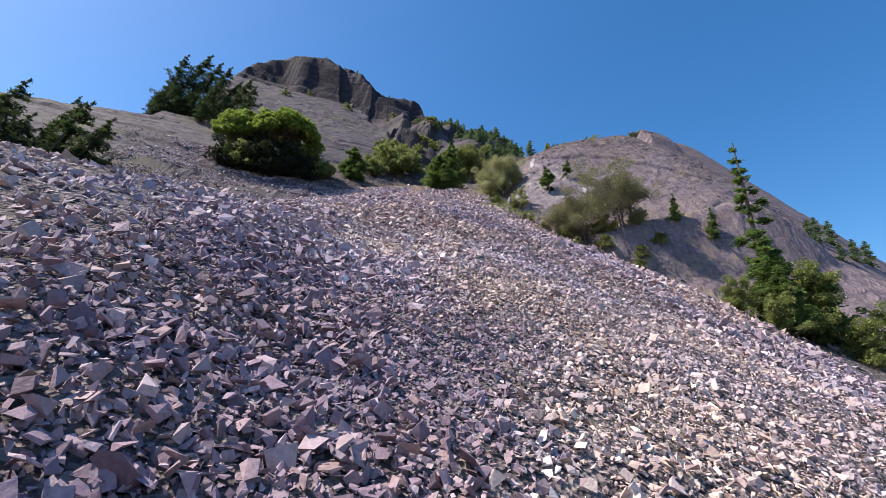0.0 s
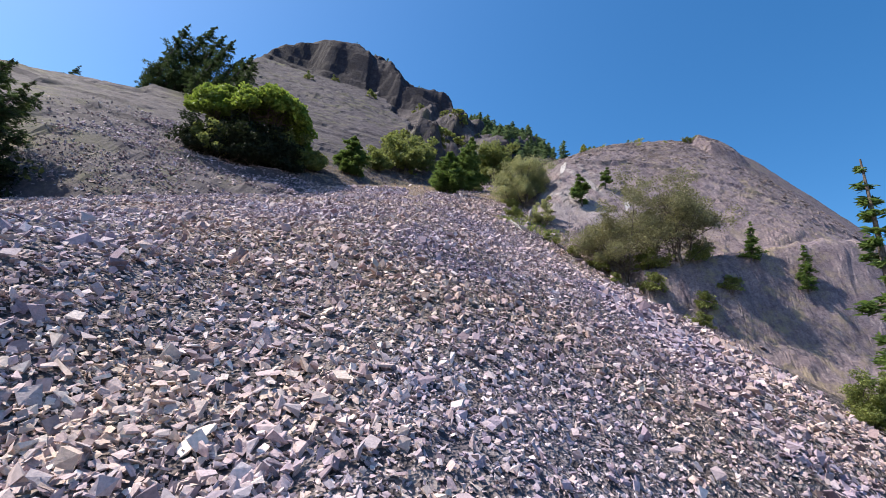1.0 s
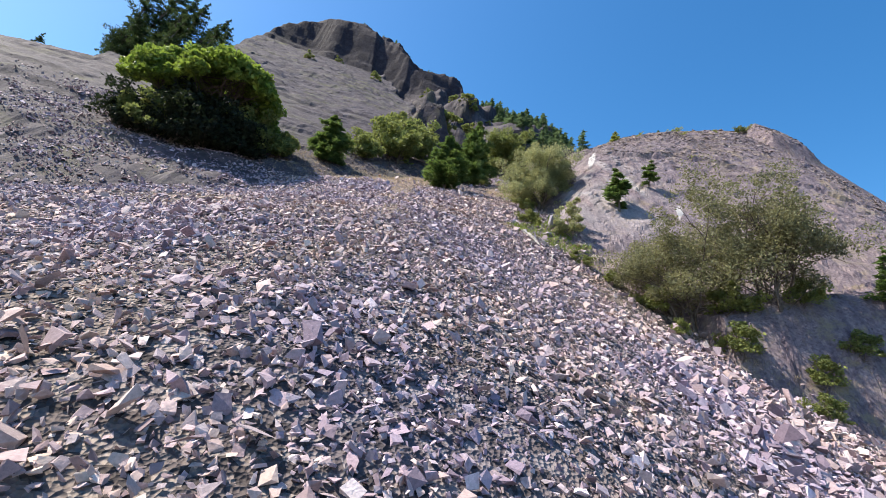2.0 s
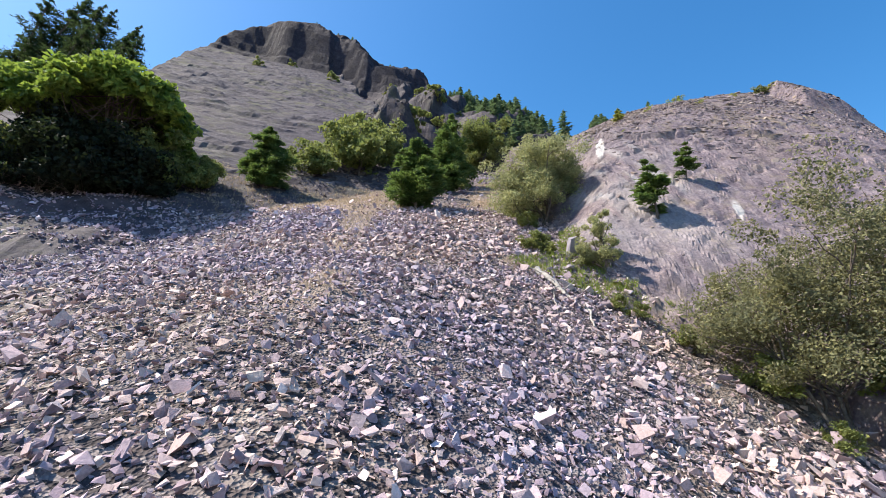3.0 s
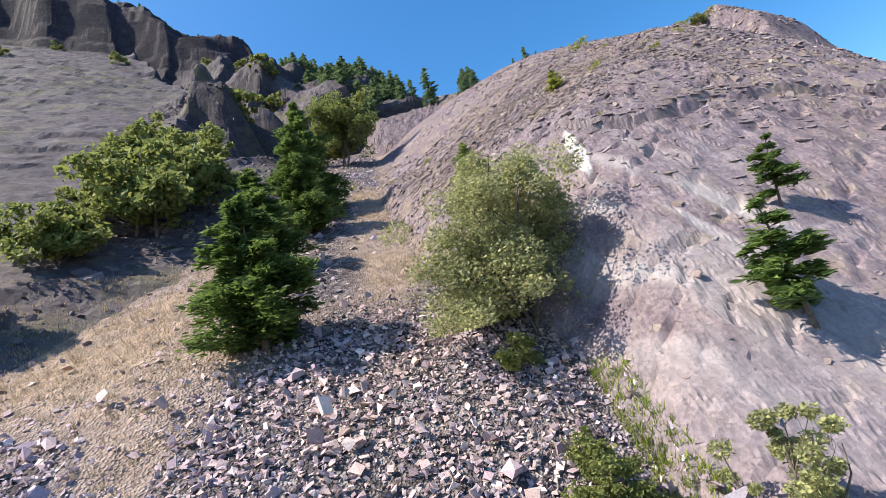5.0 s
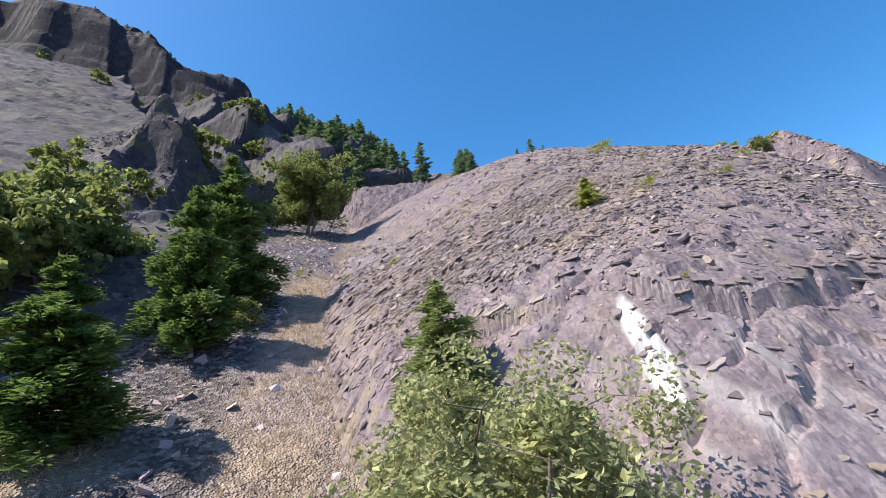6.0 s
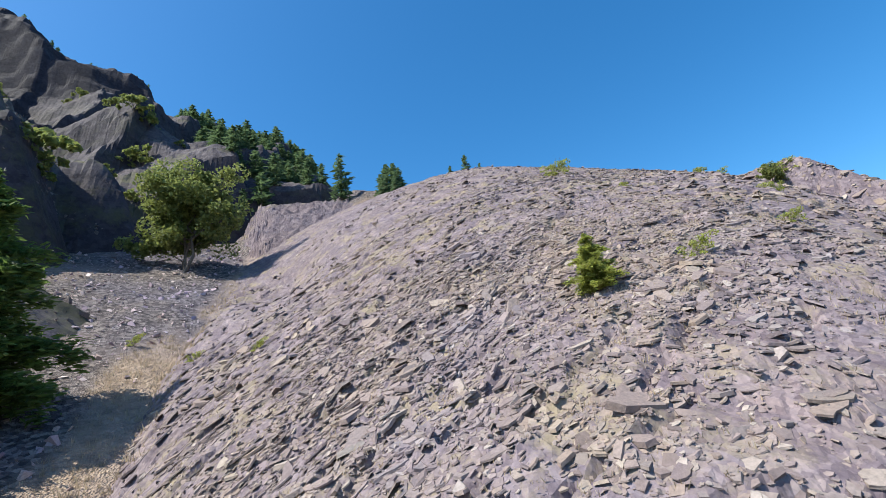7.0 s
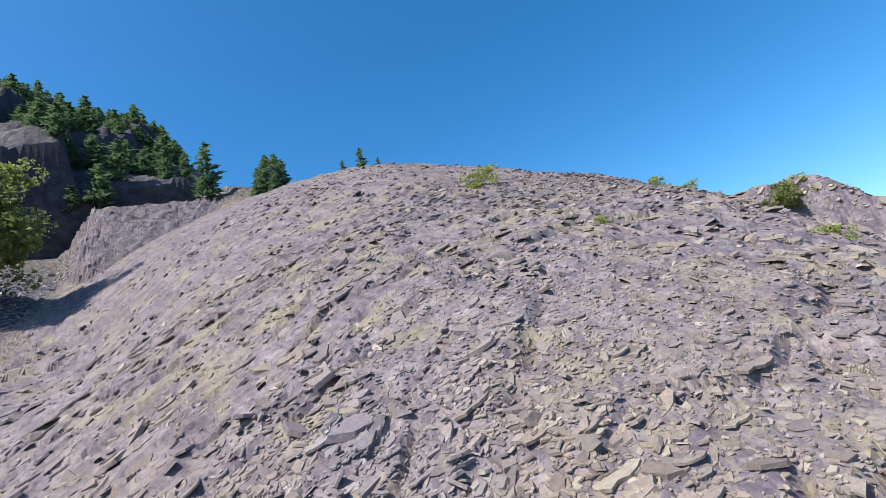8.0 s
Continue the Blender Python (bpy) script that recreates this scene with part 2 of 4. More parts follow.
def stone_material(name, per_island, tint=(1, 1, 1), blend=0.0):
    """Broken stone: a colour for each stone, drawn towards patches of one colour by blend."""
    m, t, b = material(name, 0.85, 0.3)
    if per_island:
        rnd = t.nodes.new("ShaderNodeNewGeometry").outputs["Random Per Island"]
    else:
        rnd = t.nodes.new("ShaderNodeObjectInfo").outputs["Random"]
    col = ramp(t, rnd, [(0.0, (0.15, 0.125, 0.14)), (0.15, (0.27, 0.23, 0.255)), (0.35, (0.36, 0.31, 0.33)), (0.5, (0.27, 0.26, 0.285)),
                        (0.65, (0.40, 0.345, 0.335)), (0.78, (0.33, 0.275, 0.25)), (0.88, (0.45, 0.41, 0.375)), (0.96, (0.52, 0.48, 0.465)), (1.0, (0.62, 0.59, 0.575))])
    if blend:
        patch = ramp(t, noise_node(t, 0.8, 6, 0.65), [(0.32, (0.21, 0.175, 0.16)), (0.45, (0.31, 0.26, 0.27)), (0.58, (0.37, 0.315, 0.325)), (0.72, (0.40, 0.34, 0.27))])
        col = mix(t, blend, col, patch)
    col = mix(t, 1.0, col, tint, "MULTIPLY")
    wide = ramp(t, noise_node(t, 0.11, 3), [(0.38, (0.92, 0.9, 1.0)), (0.62, (1.1, 1.02, 0.9))])
    col = mix(t, 1.0, col, wide, "MULTIPLY")
    grain = noise_node(t, 14, 5, 0.65)
    col = mix(t, 1.0, col, ramp(t, grain, [(0.3, (0.74, 0.74, 0.74)), (0.7, (1.16, 1.14, 1.14))]), "MULTIPLY")
    t.links.new(col, b.inputs["Base Color"])
    bump(t, b, grain, 0.6, 0.04)
    return m


def attribute(tree, name):
    a = tree.nodes.new("ShaderNodeAttribute")
    a.attribute_name = name
    return a.outputs["Fac"]


def ground_material():
    m, t, b = material("scree_ground", 0.95, 0.15)
    v = node(t, "ShaderNodeTexVoronoi", Scale=4.5)
    v2 = node(t, "ShaderNodeTexVoronoi", Scale=11.0)
    for n in (v, v2):
        t.links.new(place(t), n.inputs["Vector"])
    cell = t.nodes.new("ShaderNodeSeparateColor")
    t.links.new(v.outputs["Color"], cell.inputs[0])
    # Darkened to paint in the shade of the gaps between the loose stones.
    stone = ramp(t, cell.outputs[0], [(0.0, (0.05, 0.045, 0.048)), (0.5, (0.13, 0.112, 0.118)), (1.0, (0.28, 0.25, 0.245))])
    earth = ramp(t, noise_node(t, 1.6, 6, 0.7), [(0.3, (0.19, 0.15, 0.128)), (0.5, (0.31, 0.245, 0.205)), (0.7, (0.42, 0.34, 0.28))])
    wide = ramp(t, noise_node(t, 0.11, 3), [(0.38, (0.94, 0.92, 1.0)), (0.62, (1.1, 1.02, 0.9))])
    col = mix(t, 1.0, mix(t, attribute(t, "grass"), stone, earth), wide, "MULTIPLY")
    t.links.new(col, b.inputs["Base Color"])
    h = mix(t, 0.5, v.outputs["Distance"], v2.outputs["Distance"])
    bump(t, b, h, 0.9, 0.25)
    return m


def broken(tree, size, stretch=1.0):
    """Random value and distance for each of the broken pieces of that size."""
    warp = node(tree, "ShaderNodeTexNoise", Scale=1.3 / size, Detail=4)
    tree.links.new(place(tree), warp.inputs["Vector"])
    shift = tree.nodes.new("ShaderNodeVectorMath")
    shift.operation = "MULTIPLY_ADD"
    tree.links.new(warp.outputs["Color"], shift.inputs[0])
    shift.inputs[1].default_value = (1.1 * size,) * 3
    tree.links.new(place(tree), shift.inputs[2])
    flat = tree.nodes.new("ShaderNodeMapping")
    flat.inputs["Rotation"].default_value = (0.0, 0, 0.45)
    flat.inputs["Scale"].default_value = (1, stretch, stretch)
    tree.links.new(shift.outputs[0], flat.inputs["Vector"])
    v = node(tree, "ShaderNodeTexVoronoi", Scale=1.0 / size)
    tree.links.new(flat.outputs[0], v.inputs["Vector"])
    cell = tree.nodes.new("ShaderNodeSeparateColor")
    tree.links.new(v.outputs["Color"], cell.inputs[0])
    return cell.outputs[0], v.outputs["Distance"]


def streaks(tree, size):
    """Noise drawn out down the dip of the slab."""
    flat = tree.nodes.new("ShaderNodeMapping")
    flat.inputs["Rotation"].default_value = (0, 0, 0.4)
    flat.inputs["Scale"].default_value = (1, 0.12, 0.12)
    tree.links.new(place(tree), flat.inputs["Vector"])
    return noise_node(tree, 1.6 / size, 6, 0.7, flat.outputs[0])


def rock_material(name, warm, size, moss, tone=(1, 1, 1), streaked=True):
    m, t, b = material(name, 0.85, 0.25)
    wide = noise_node(t, 0.12 / size, 5, 0.6)
    mid = noise_node(t, 0.9 / size, 6, 0.65)
    fine = noise_node(t, 9.0 / size, 6, 0.72)
    col = ramp(t, mid, [(0.25, (0.22, 0.18, 0.205)), (0.45, (0.33, 0.28, 0.305)), (0.6, (0.385, 0.335, 0.355)), (0.78, (0.46, 0.415, 0.42))])
    col = mix(t, ramp(t, wide, [(0.42, (0, 0, 0)), (0.68, (0.55, 0.55, 0.55))]), col, warm)
    run = streaks(t, size) if streaked else noise_node(t, 1.9 / size, 6, 0.72)
    col = mix(t, 1.0, col, ramp(t, run, [(0.35, (0.76, 0.73, 0.78)), (0.5, (1, 1, 1)), (0.66, (1.3, 1.27, 1.2))]), "MULTIPLY")
    small, gap_small = broken(t, 0.13 * size)
    large, gap_large = broken(t, 0.42 * size)
    col = mix(t, 1.0, col, ramp(t, small, [(0.0, (0.72, 0.70, 0.72)), (0.5, (0.98, 0.98, 1.0)), (1.0, (1.22, 1.2, 1.15))]), "MULTIPLY")
    col = mix(t, 1.0, col, ramp(t, large, [(0.0, (0.84, 0.82, 0.84)), (1.0, (1.14, 1.13, 1.1))]), "MULTIPLY")
    col = mix(t, 1.0, col, ramp(t, fine, [(0.3, (0.76, 0.76, 0.76)), (0.7, (1.15, 1.14, 1.12))]), "MULTIPLY")
    col = mix(t, 1.0, col, tone, "MULTIPLY")
    veg = noise_node(t, 0.5 / size, 7, 0.78)
    mask = t.nodes.new("ShaderNodeMath")
    mask.operation = "MULTIPLY"
    t.links.new(ramp(t, veg, [(0.5, (0, 0, 0)), (0.62, (1, 1, 1))]), mask.inputs[0])
    t.links.new(attribute(t, "grass"), mask.inputs[1])
    col = mix(t, mask.outputs[0], col, mix(t, fine, tuple(0.6 * c for c in moss), tuple(1.4 * c for c in moss)))
    col = mix(t, attribute(t, "pale"), col, mix(t, run, (0.38, 0.345, 0.335), (0.66, 0.62, 0.595)))
    # Darkens the colour of steep cliffs like shade, and of the peak's cap.
    col = mix(t, attribute(t, "cliff_shade_cap"), col, mix(t, 1.0, col, (0.29, 0.285, 0.36), "MULTIPLY"))
    t.links.new(col, b.inputs["Base Color"])
    rise = mix(t, 0.35, mix(t, 0.5, small, large), mix(t, 0.5, mix(t, 0.5, mid, fine), run))
    bump(t, b, rise, 1.0, 0.2 * size)
    return m


def leaf_material(name, dark, light, rough=0.6):
    m, t, b = material(name, rough, 0.3)
    rnd = t.nodes.new("ShaderNodeNewGeometry").outputs["Random Per Island"]
    col = ramp(t, rnd, [(0.0, dark), (0.6, tuple(0.5 * (p + q) for p, q in zip(dark, light))), (1.0, light)])
    clump = ramp(t, noise_node(t, 0.8, 3), [(0.36, (0.58, 0.62, 0.6)), (0.5, (0.95, 0.95, 0.92)), (0.64, (1.38, 1.3, 1.15))])
    t.links.new(mix(t, 1.0, col, clump, "MULTIPLY"), b.inputs["Base Color"])
    thin = node(t, "ShaderNodeBsdfTranslucent", Color=(*[min(1, 1.4 * c) for c in light], 1))
    both = node(t, "ShaderNodeMixShader", Fac=0.3)
    t.links.new(b.outputs[0], both.inputs[1])
    t.links.new(thin.outputs[0], both.inputs[2])
    t.links.new(both.outputs[0], t.nodes["Material Output"].inputs["Surface"])
    return m


def bark_material(name, dark, light):
    m, t, b = material(name, 0.95, 0.1)
    n = noise_node(t, 6, 5, 0.7)
    t.links.new(ramp(t, n, [(0.3, dark), (0.7, light)]), b.inputs["Base Color"])
    bump(t, b, n, 0.8, 0.05)
    return m


SCREE = ground_material()
STONES = stone_material("broken_stone", True, (1.25, 1.155, 1.195))
STONE = stone_material("single_stone", False, (1.1, 1.06, 1.06))
CHIPS = stone_material("flaked_rock", True, (0.72, 0.69, 0.645), 0.36)
CHIP = stone_material("single_flake", False, (0.62, 0.595, 0.565), 0.5)
DARK_STONES = stone_material("dark_purple_stone", True, (0.95, 0.83, 0.91))
PALE_STONES = stone_material("pale_beige_stone", True, (1.5, 1.41, 1.38))
RUBBLE = stone_material("mountain_rubble", True, (0.5, 0.49, 0.47), 0.5)
SLAB = rock_material("layered_slab_rock", (0.35, 0.285, 0.265), 1.0, (0.27, 0.215, 0.145), (0.585, 0.553, 0.585))
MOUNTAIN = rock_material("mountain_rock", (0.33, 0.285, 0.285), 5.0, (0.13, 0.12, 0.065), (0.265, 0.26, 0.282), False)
OAK_LEAF = leaf_material("oak_leaves", (0.10, 0.11, 0.05), (0.42, 0.42, 0.20))
OLIVE_LEAF = leaf_material("olive_shrub_leaves", (0.06, 0.06, 0.032), (0.265, 0.255, 0.13))
GREEN_LEAF = leaf_material("scrub_leaves", (0.055, 0.075, 0.025), (0.27, 0.30, 0.09))
MAPLE_LEAF = leaf_material("bright_leaves", (0.03, 0.055, 0.012), (0.27, 0.36, 0.06))
# Near-black colour that paints deep shade into the leaves.
SHADE_LEAF = leaf_material("shade_black_leaves", (0.006, 0.010, 0.005), (0.022, 0.032, 0.012), 0.7)
SHRUB_LEAF = leaf_material("fresh_shrub_leaves", (0.09, 0.105, 0.03), (0.25, 0.27, 0.085))
NEEDLE = leaf_material("fir_needles", (0.016, 0.036, 0.011), (0.15, 0.22, 0.055))
WIND_NEEDLE = leaf_material("windswept_needles", (0.012, 0.026, 0.012), (0.06, 0.09, 0.03))
SLAB_NEEDLE = leaf_material("pale_fir_needles", (0.06, 0.08, 0.03), (0.26, 0.31, 0.10))
# Lighter and bluer than NEEDLE: distance haze mixed into the leaf colour.
HAZE_NEEDLE = leaf_material("hazed_fir_needles", (0.045, 0.075, 0.04), (0.14, 0.20, 0.09))
YELLOW_LEAF = leaf_material("yellow_green_needles", (0.14, 0.155, 0.035), (0.40, 0.42, 0.10))
STRAW = leaf_material("dry_grass_blades", (0.22, 0.17, 0.12), (0.43, 0.345, 0.25))
FRESH = leaf_material("green_grass_blades", (0.08, 0.12, 0.02), (0.28, 0.33, 0.07))
BARK = bark_material("grey_brown_bark", (0.06, 0.045, 0.035), (0.22, 0.18, 0.15))
DEAD = bark_material("bleached_dead_wood", (0.22, 0.19, 0.17), (0.50, 0.46, 0.42))


# ---- mesh helpers ----
def mesh_of(name, verts, faces, mat, smooth=False):
    """A mesh from arrays; faces: an array of triangles or of quads."""
    verts, faces = np.asarray(verts, np.float32), np.asarray(faces, np.int32)
    me = bpy.data.meshes.new(name)
    k = faces.shape[1]
    me.vertices.add(len(verts))
    me.vertices.foreach_set("co", verts.ravel())
    me.loops.add(faces.size)
    me.loops.foreach_set("vertex_index", faces.ravel())
    me.polygons.add(len(faces))
    me.polygons.foreach_set("loop_start", np.arange(0, faces.size, k, dtype=np.int32))
    me.polygons.foreach_set("use_smooth", np.full(len(faces), smooth))
    me.materials.append(mat)
    me.update(calc_edges=True)
    return me


def part_of(name, verts, faces, mat, parent, label="", smooth=False):
    ob = new(name, mesh_of(name, verts, faces, mat, smooth))
    ob.parent = parent
    if label:
        ob["label"] = label
    return ob


def axis_steps(spans):
    """Coordinates from spans of (start, end, step)."""
    out = [np.arange(a, b, s) for a, b, s in spans]
    return np.append(np.concatenate(out), spans[-1][1])


def sheet(name, xs, ys, height, others, mat, margin=1.2, cover=None, smooth=True):
    """A sheet of land over the grid xs, ys, left out where it lies well under another one."""
    gx, gy = np.meshgrid(xs, ys)
    z = height(gx, gy)
    keep = np.ones_like(z, bool)
    for o in others:
        keep &= z > o(gx, gy) - margin
    index = np.arange(z.size).reshape(z.shape)
    quads = np.stack([index[:-1, :-1], index[:-1, 1:], index[1:, 1:], index[1:, :-1]], -1)
    quads = quads[keep[:-1, :-1] | keep[:-1, 1:] | keep[1:, 1:] | keep[1:, :-1]]
    used = np.zeros(z.size, bool)
    used[quads.ravel()] = True
    renum = np.cumsum(used) - 1
    verts = np.stack([gx.ravel(), gy.ravel(), z.ravel()], -1)[used]
    ob = new(name, mesh_of(name, verts, renum[quads], mat, smooth))
    if cover is not None:
        ob.data.attributes.new("grass", "FLOAT", "POINT").data.foreach_set("value", cover(verts[:, 0], verts[:, 1]).astype(np.float32))
    return ob


# ---- the land ----
ground = sheet("ground", axis_steps([(-1600, -200, 100), (-200, -60, 5), (-60, -26, 0.8), (-26, 24, 0.42), (24, 60, 1.0), (60, 200, 10), (200, 1600, 100)]),
               axis_steps([(-1600, -200, 100), (-200, -45, 5), (-45, 84, 0.42), (84, 140, 0.8), (140, 300, 10), (300, 1600, 100)]),
               scree_z, (lambda x, y: dome_height(x, y) - 1.5, lambda x, y: mountain_height(x, y) - 3), SCREE, 1.0, dry_grass)
tagged(ground, "steep slope of purple-grey broken stone with patches of dry grass", "slope", kind="structure")


def slab_cover(x, y):
    return np.clip(0.35 + 0.9 * fbm(x, y, 14, 3) + 0.55 * ease(52, 62, y), 0, 1)


rock_dome = sheet("rock_dome", axis_steps([(4, 10, 0.25), (10, 34, 0.13), (34, 52, 0.2), (52, 140, 2)]), axis_steps([(-4, 14, 0.5), (14, 34, 0.25), (34, 43, 0.17), (43, 66, 0.13), (66, 76, 0.17), (76, 120, 0.6)]),
                  dome_z, (lambda x, y: scree_height(x, y) - 0.5, lambda x, y: mountain_height(x, y) - 3), SLAB, 1.0, slab_cover, False)
co = np.empty(3 * len(rock_dome.data.vertices), np.float32)
rock_dome.data.vertices.foreach_get("co", co)
rock_dome.data.attributes.new("pale", "FLOAT", "POINT").data.foreach_set("value", pale_rock(co[0::3], co[1::3]).astype(np.float32))
tagged(rock_dome, "rounded purple-grey slab of flaking layered rock beside the scree", "cliff", kind="structure")


def bench_z(x, y):
    """A bench of bedded rock between the gully and the far side of the dome."""
    z = smin(57.5 + 0.74 * (y - 113) + 0.22 * (x - 25), 69.0 + 0.06 * (x - 28) + 0.05 * (y - 128), 0.7)
    z = smin(z, scree_height(x, y) + 1.4 * (x - 19.5 + 1.5 * fbm(x, y, 6, 2)), 1.0)
    tilt = 0.1 * x + 0.9 * fbm(x, y, 7, 3)
    return 0.12 * z + 0.88 * (layered(z + tilt, 1.2) - tilt) + plates(x, y, 2.4, 1.1, 0.1, 0.8) + 0.7 * fbm(x, y, 5, 4, 0.6)


bench = sheet("rock_bench", np.arange(17, 41, 0.25), np.arange(103, 134, 0.25), bench_z, (lambda x, y: scree_height(x, y) - 0.3,), SLAB, 0.6, lambda x, y: 0.9 * ease(124, 128, y), False)
tagged(bench, "layered grey rock bench with an overhanging lip above the gully", "cliff", kind="structure")


def mountain_cover(x, y):
    return np.clip(0.55 + 0.8 * fbm(x, y, 30, 4), 0, 1) * (1 - 0.85 * ease(205, 220, y))


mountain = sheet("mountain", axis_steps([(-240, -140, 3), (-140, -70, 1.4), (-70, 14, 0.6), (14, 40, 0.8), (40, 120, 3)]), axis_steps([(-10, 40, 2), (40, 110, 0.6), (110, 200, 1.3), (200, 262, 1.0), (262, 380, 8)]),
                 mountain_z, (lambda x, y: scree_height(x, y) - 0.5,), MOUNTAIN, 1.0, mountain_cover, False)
co = np.empty(3 * len(mountain.data.vertices), np.float32)
mountain.data.vertices.foreach_get("co", co)
x, y = co[0::3].astype(float), co[1::3].astype(float)
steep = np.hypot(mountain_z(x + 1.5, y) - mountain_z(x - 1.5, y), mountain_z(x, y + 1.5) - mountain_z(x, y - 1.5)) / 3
# Shade painted on the steep faces; the peak's cap rock is darker besides.
shade_and_cap = np.clip(0.7 * ease(1.3, 2.2, steep) * ease(60, 90, y) + ease(206, 216, y + 4 * fbm(x, y, 20, 3)), 0, 1)
mountain.data.attributes.new("cliff_shade_cap", "FLOAT", "POINT").data.foreach_set("value", (0.85 * shade_and_cap).astype(np.float32))
tagged(mountain, "bare rocky mountainside, its steep cliffs darkened with painted shade below the dark peak", "mountain", kind="structure")


# ---- trees ----
RNG = np.random.RandomState(11)


def tube(points, radii, sides=6):
    """Vertices and triangles of a tapered tube along points."""
    points, n = np.asarray(points, float), len(points)
    ahead = np.gradient(points, axis=0)
    ahead /= np.linalg.norm(ahead, axis=1)[:, None] + 1e-9
    ref = np.where(np.abs(ahead[:, 2:3]) > 0.9, (1.0, 0, 0), (0, 0, 1.0))
    a = np.cross(ahead, ref)
    a /= np.linalg.norm(a, axis=1)[:, None] + 1e-9
    b = np.cross(ahead, a)
    ang = np.arange(sides) * 2 * np.pi / sides
    ring = a[:, None] * np.cos(ang)[None, :, None] + b[:, None] * np.sin(ang)[None, :, None]
    verts = (points[:, None] + ring * np.asarray(radii)[:, None, None]).reshape(-1, 3)
    i, j = np.meshgrid(np.arange(n - 1), np.arange(sides), indexing="ij")
    p, q = (i * sides + j).ravel(), (i * sides + (j + 1) % sides).ravel()
    faces = np.concatenate([np.stack([p, q, q + sides], -1), np.stack([p, q + sides, p + sides], -1)])
    return verts, faces


def join(pieces):
    verts, faces, n = [], [], 0
    for v, f in pieces:
        verts.append(v)
        faces.append(np.asarray(f) + n)
        n += len(v)
    return np.concatenate(verts), np.concatenate(faces)


def leaves(centres, size, rng, flat=0.0, long=1.6, ways=None):
    """A small folded leaf, two triangles, at each centre."""
    n = len(centres)
    d = rng.normal(size=(n, 3)) if ways is None else ways + 0.35 * rng.normal(size=(n, 3))
    d[:, 2] *= 1 - flat
    d /= np.linalg.norm(d, axis=1)[:, None] + 1e-9
    up = rng.normal(size=(n, 3))
    if flat:
        up += (0, 0, 3 * flat)
    side = np.cross(d, up)
    side /= np.linalg.norm(side, axis=1)[:, None] + 1e-9
    lift = np.cross(side, d)
    s = size * rng.uniform(0.6, 1.4, (n, 1))
    base, tip = centres - d * s * long / 2, centres + d * s * long / 2
    l, r = centres + side * s * 0.5 + lift * s * 0.2, centres - side * s * 0.5 + lift * s * 0.2
    verts = np.stack([base, l, tip, r], 1).reshape(-1, 3)
    k = 4 * np.arange(n)[:, None]
    faces = np.concatenate([k + (0, 1, 2), k + (0, 2, 3)])
    return verts, faces


def broadleaf(name, seed, height, spread, leaf_mat, label, category, count=5000, leaf=0.16, stems=1, clumps=60, low=0.25, gap=0.75):
    """A tree or shrub: stems with limbs, and a crown of many leaves in uneven clumps."""
    rng = np.random.RandomState(seed)
    thing = new(name)
    wood, ends = [], []
    for s in range(stems):
        lean = rng.uniform(-0.35, 0.35, 2) * (1.2 if stems > 1 else 0.6)
        n = 7
        t = np.linspace(0, 1, n)[:, None]
        foot = rng.uniform(-0.12, 0.12, 2) * height * (stems > 1)
        top = np.array([foot[0] + lean[0] * height * 0.6, foot[1] + lean[1] * height * 0.6, height * 0.72])
        line = np.array([foot[0], foot[1], -0.5]) * (1 - t) + top * t + rng.normal(0, 0.03 * height, (n, 3)) * (t * (1 - t) * 3 + 0.1)
        r0 = 0.026 * height / math.sqrt(stems)
        wood.append(tube(line, np.linspace(r0, r0 * 0.25, n), 7))
        for k in range(11 if stems == 1 else 7):
            f = rng.uniform(low, 0.95)
            a = line[int(f * (n - 1))]
            w = rng.uniform(0, 2 * np.pi)
            reach = spread * rng.uniform(0.5, 1.0) * (1.1 - 0.5 * f)
            b = a + (math.cos(w) * reach, math.sin(w) * reach, height * rng.uniform(0.05, 0.3))
            u = np.linspace(0, 1, 6)[:, None]
            limb = a * (1 - u) + b * u + (0, 0, 1) * (u * (1 - u)) * reach * 0.25 + rng.normal(0, 0.05 * reach, (6, 3)) * u
            wood.append(tube(limb, np.linspace(r0 * 0.45, r0 * 0.06, 6), 5))
            ends += [limb[-1], limb[3], limb[4]]
            for m in range(3):
                c = limb[2 + m]
                e = c + rng.normal(0, 0.3 * reach, 3) + (0, 0, 0.08 * height)
                wood.append(tube([c, (c + e) / 2 + rng.normal(0, 0.05 * reach, 3), e], [r0 * 0.16, r0 * 0.1, r0 * 0.03], 4))
                ends.append(e)
    ends = np.array(ends)
    v, f = join(wood)
    part_of("trunk", v, f, BARK, thing, smooth=True)
    cc = ends[rng.randint(len(ends), size=clumps)] + rng.normal(0, 0.07 * spread, (clumps, 3))
    which = rng.randint(clumps, size=count)
    rad = spread * rng.uniform(0.12, 0.3, clumps)
    p = rng.normal(size=(count, 3))
    p /= np.linalg.norm(p, axis=1)[:, None]
    p = cc[which] + p * (rad[which] * rng.uniform(0.2, 1, count) ** 0.45)[:, None] * (1, 1, gap)
    p = p[p[:, 2] > 0.06 * height]
    v, f = leaves(p, leaf, rng, 0.2)
    part_of("crown", v, f, leaf_mat, thing)
    return tagged(thing, label, category)


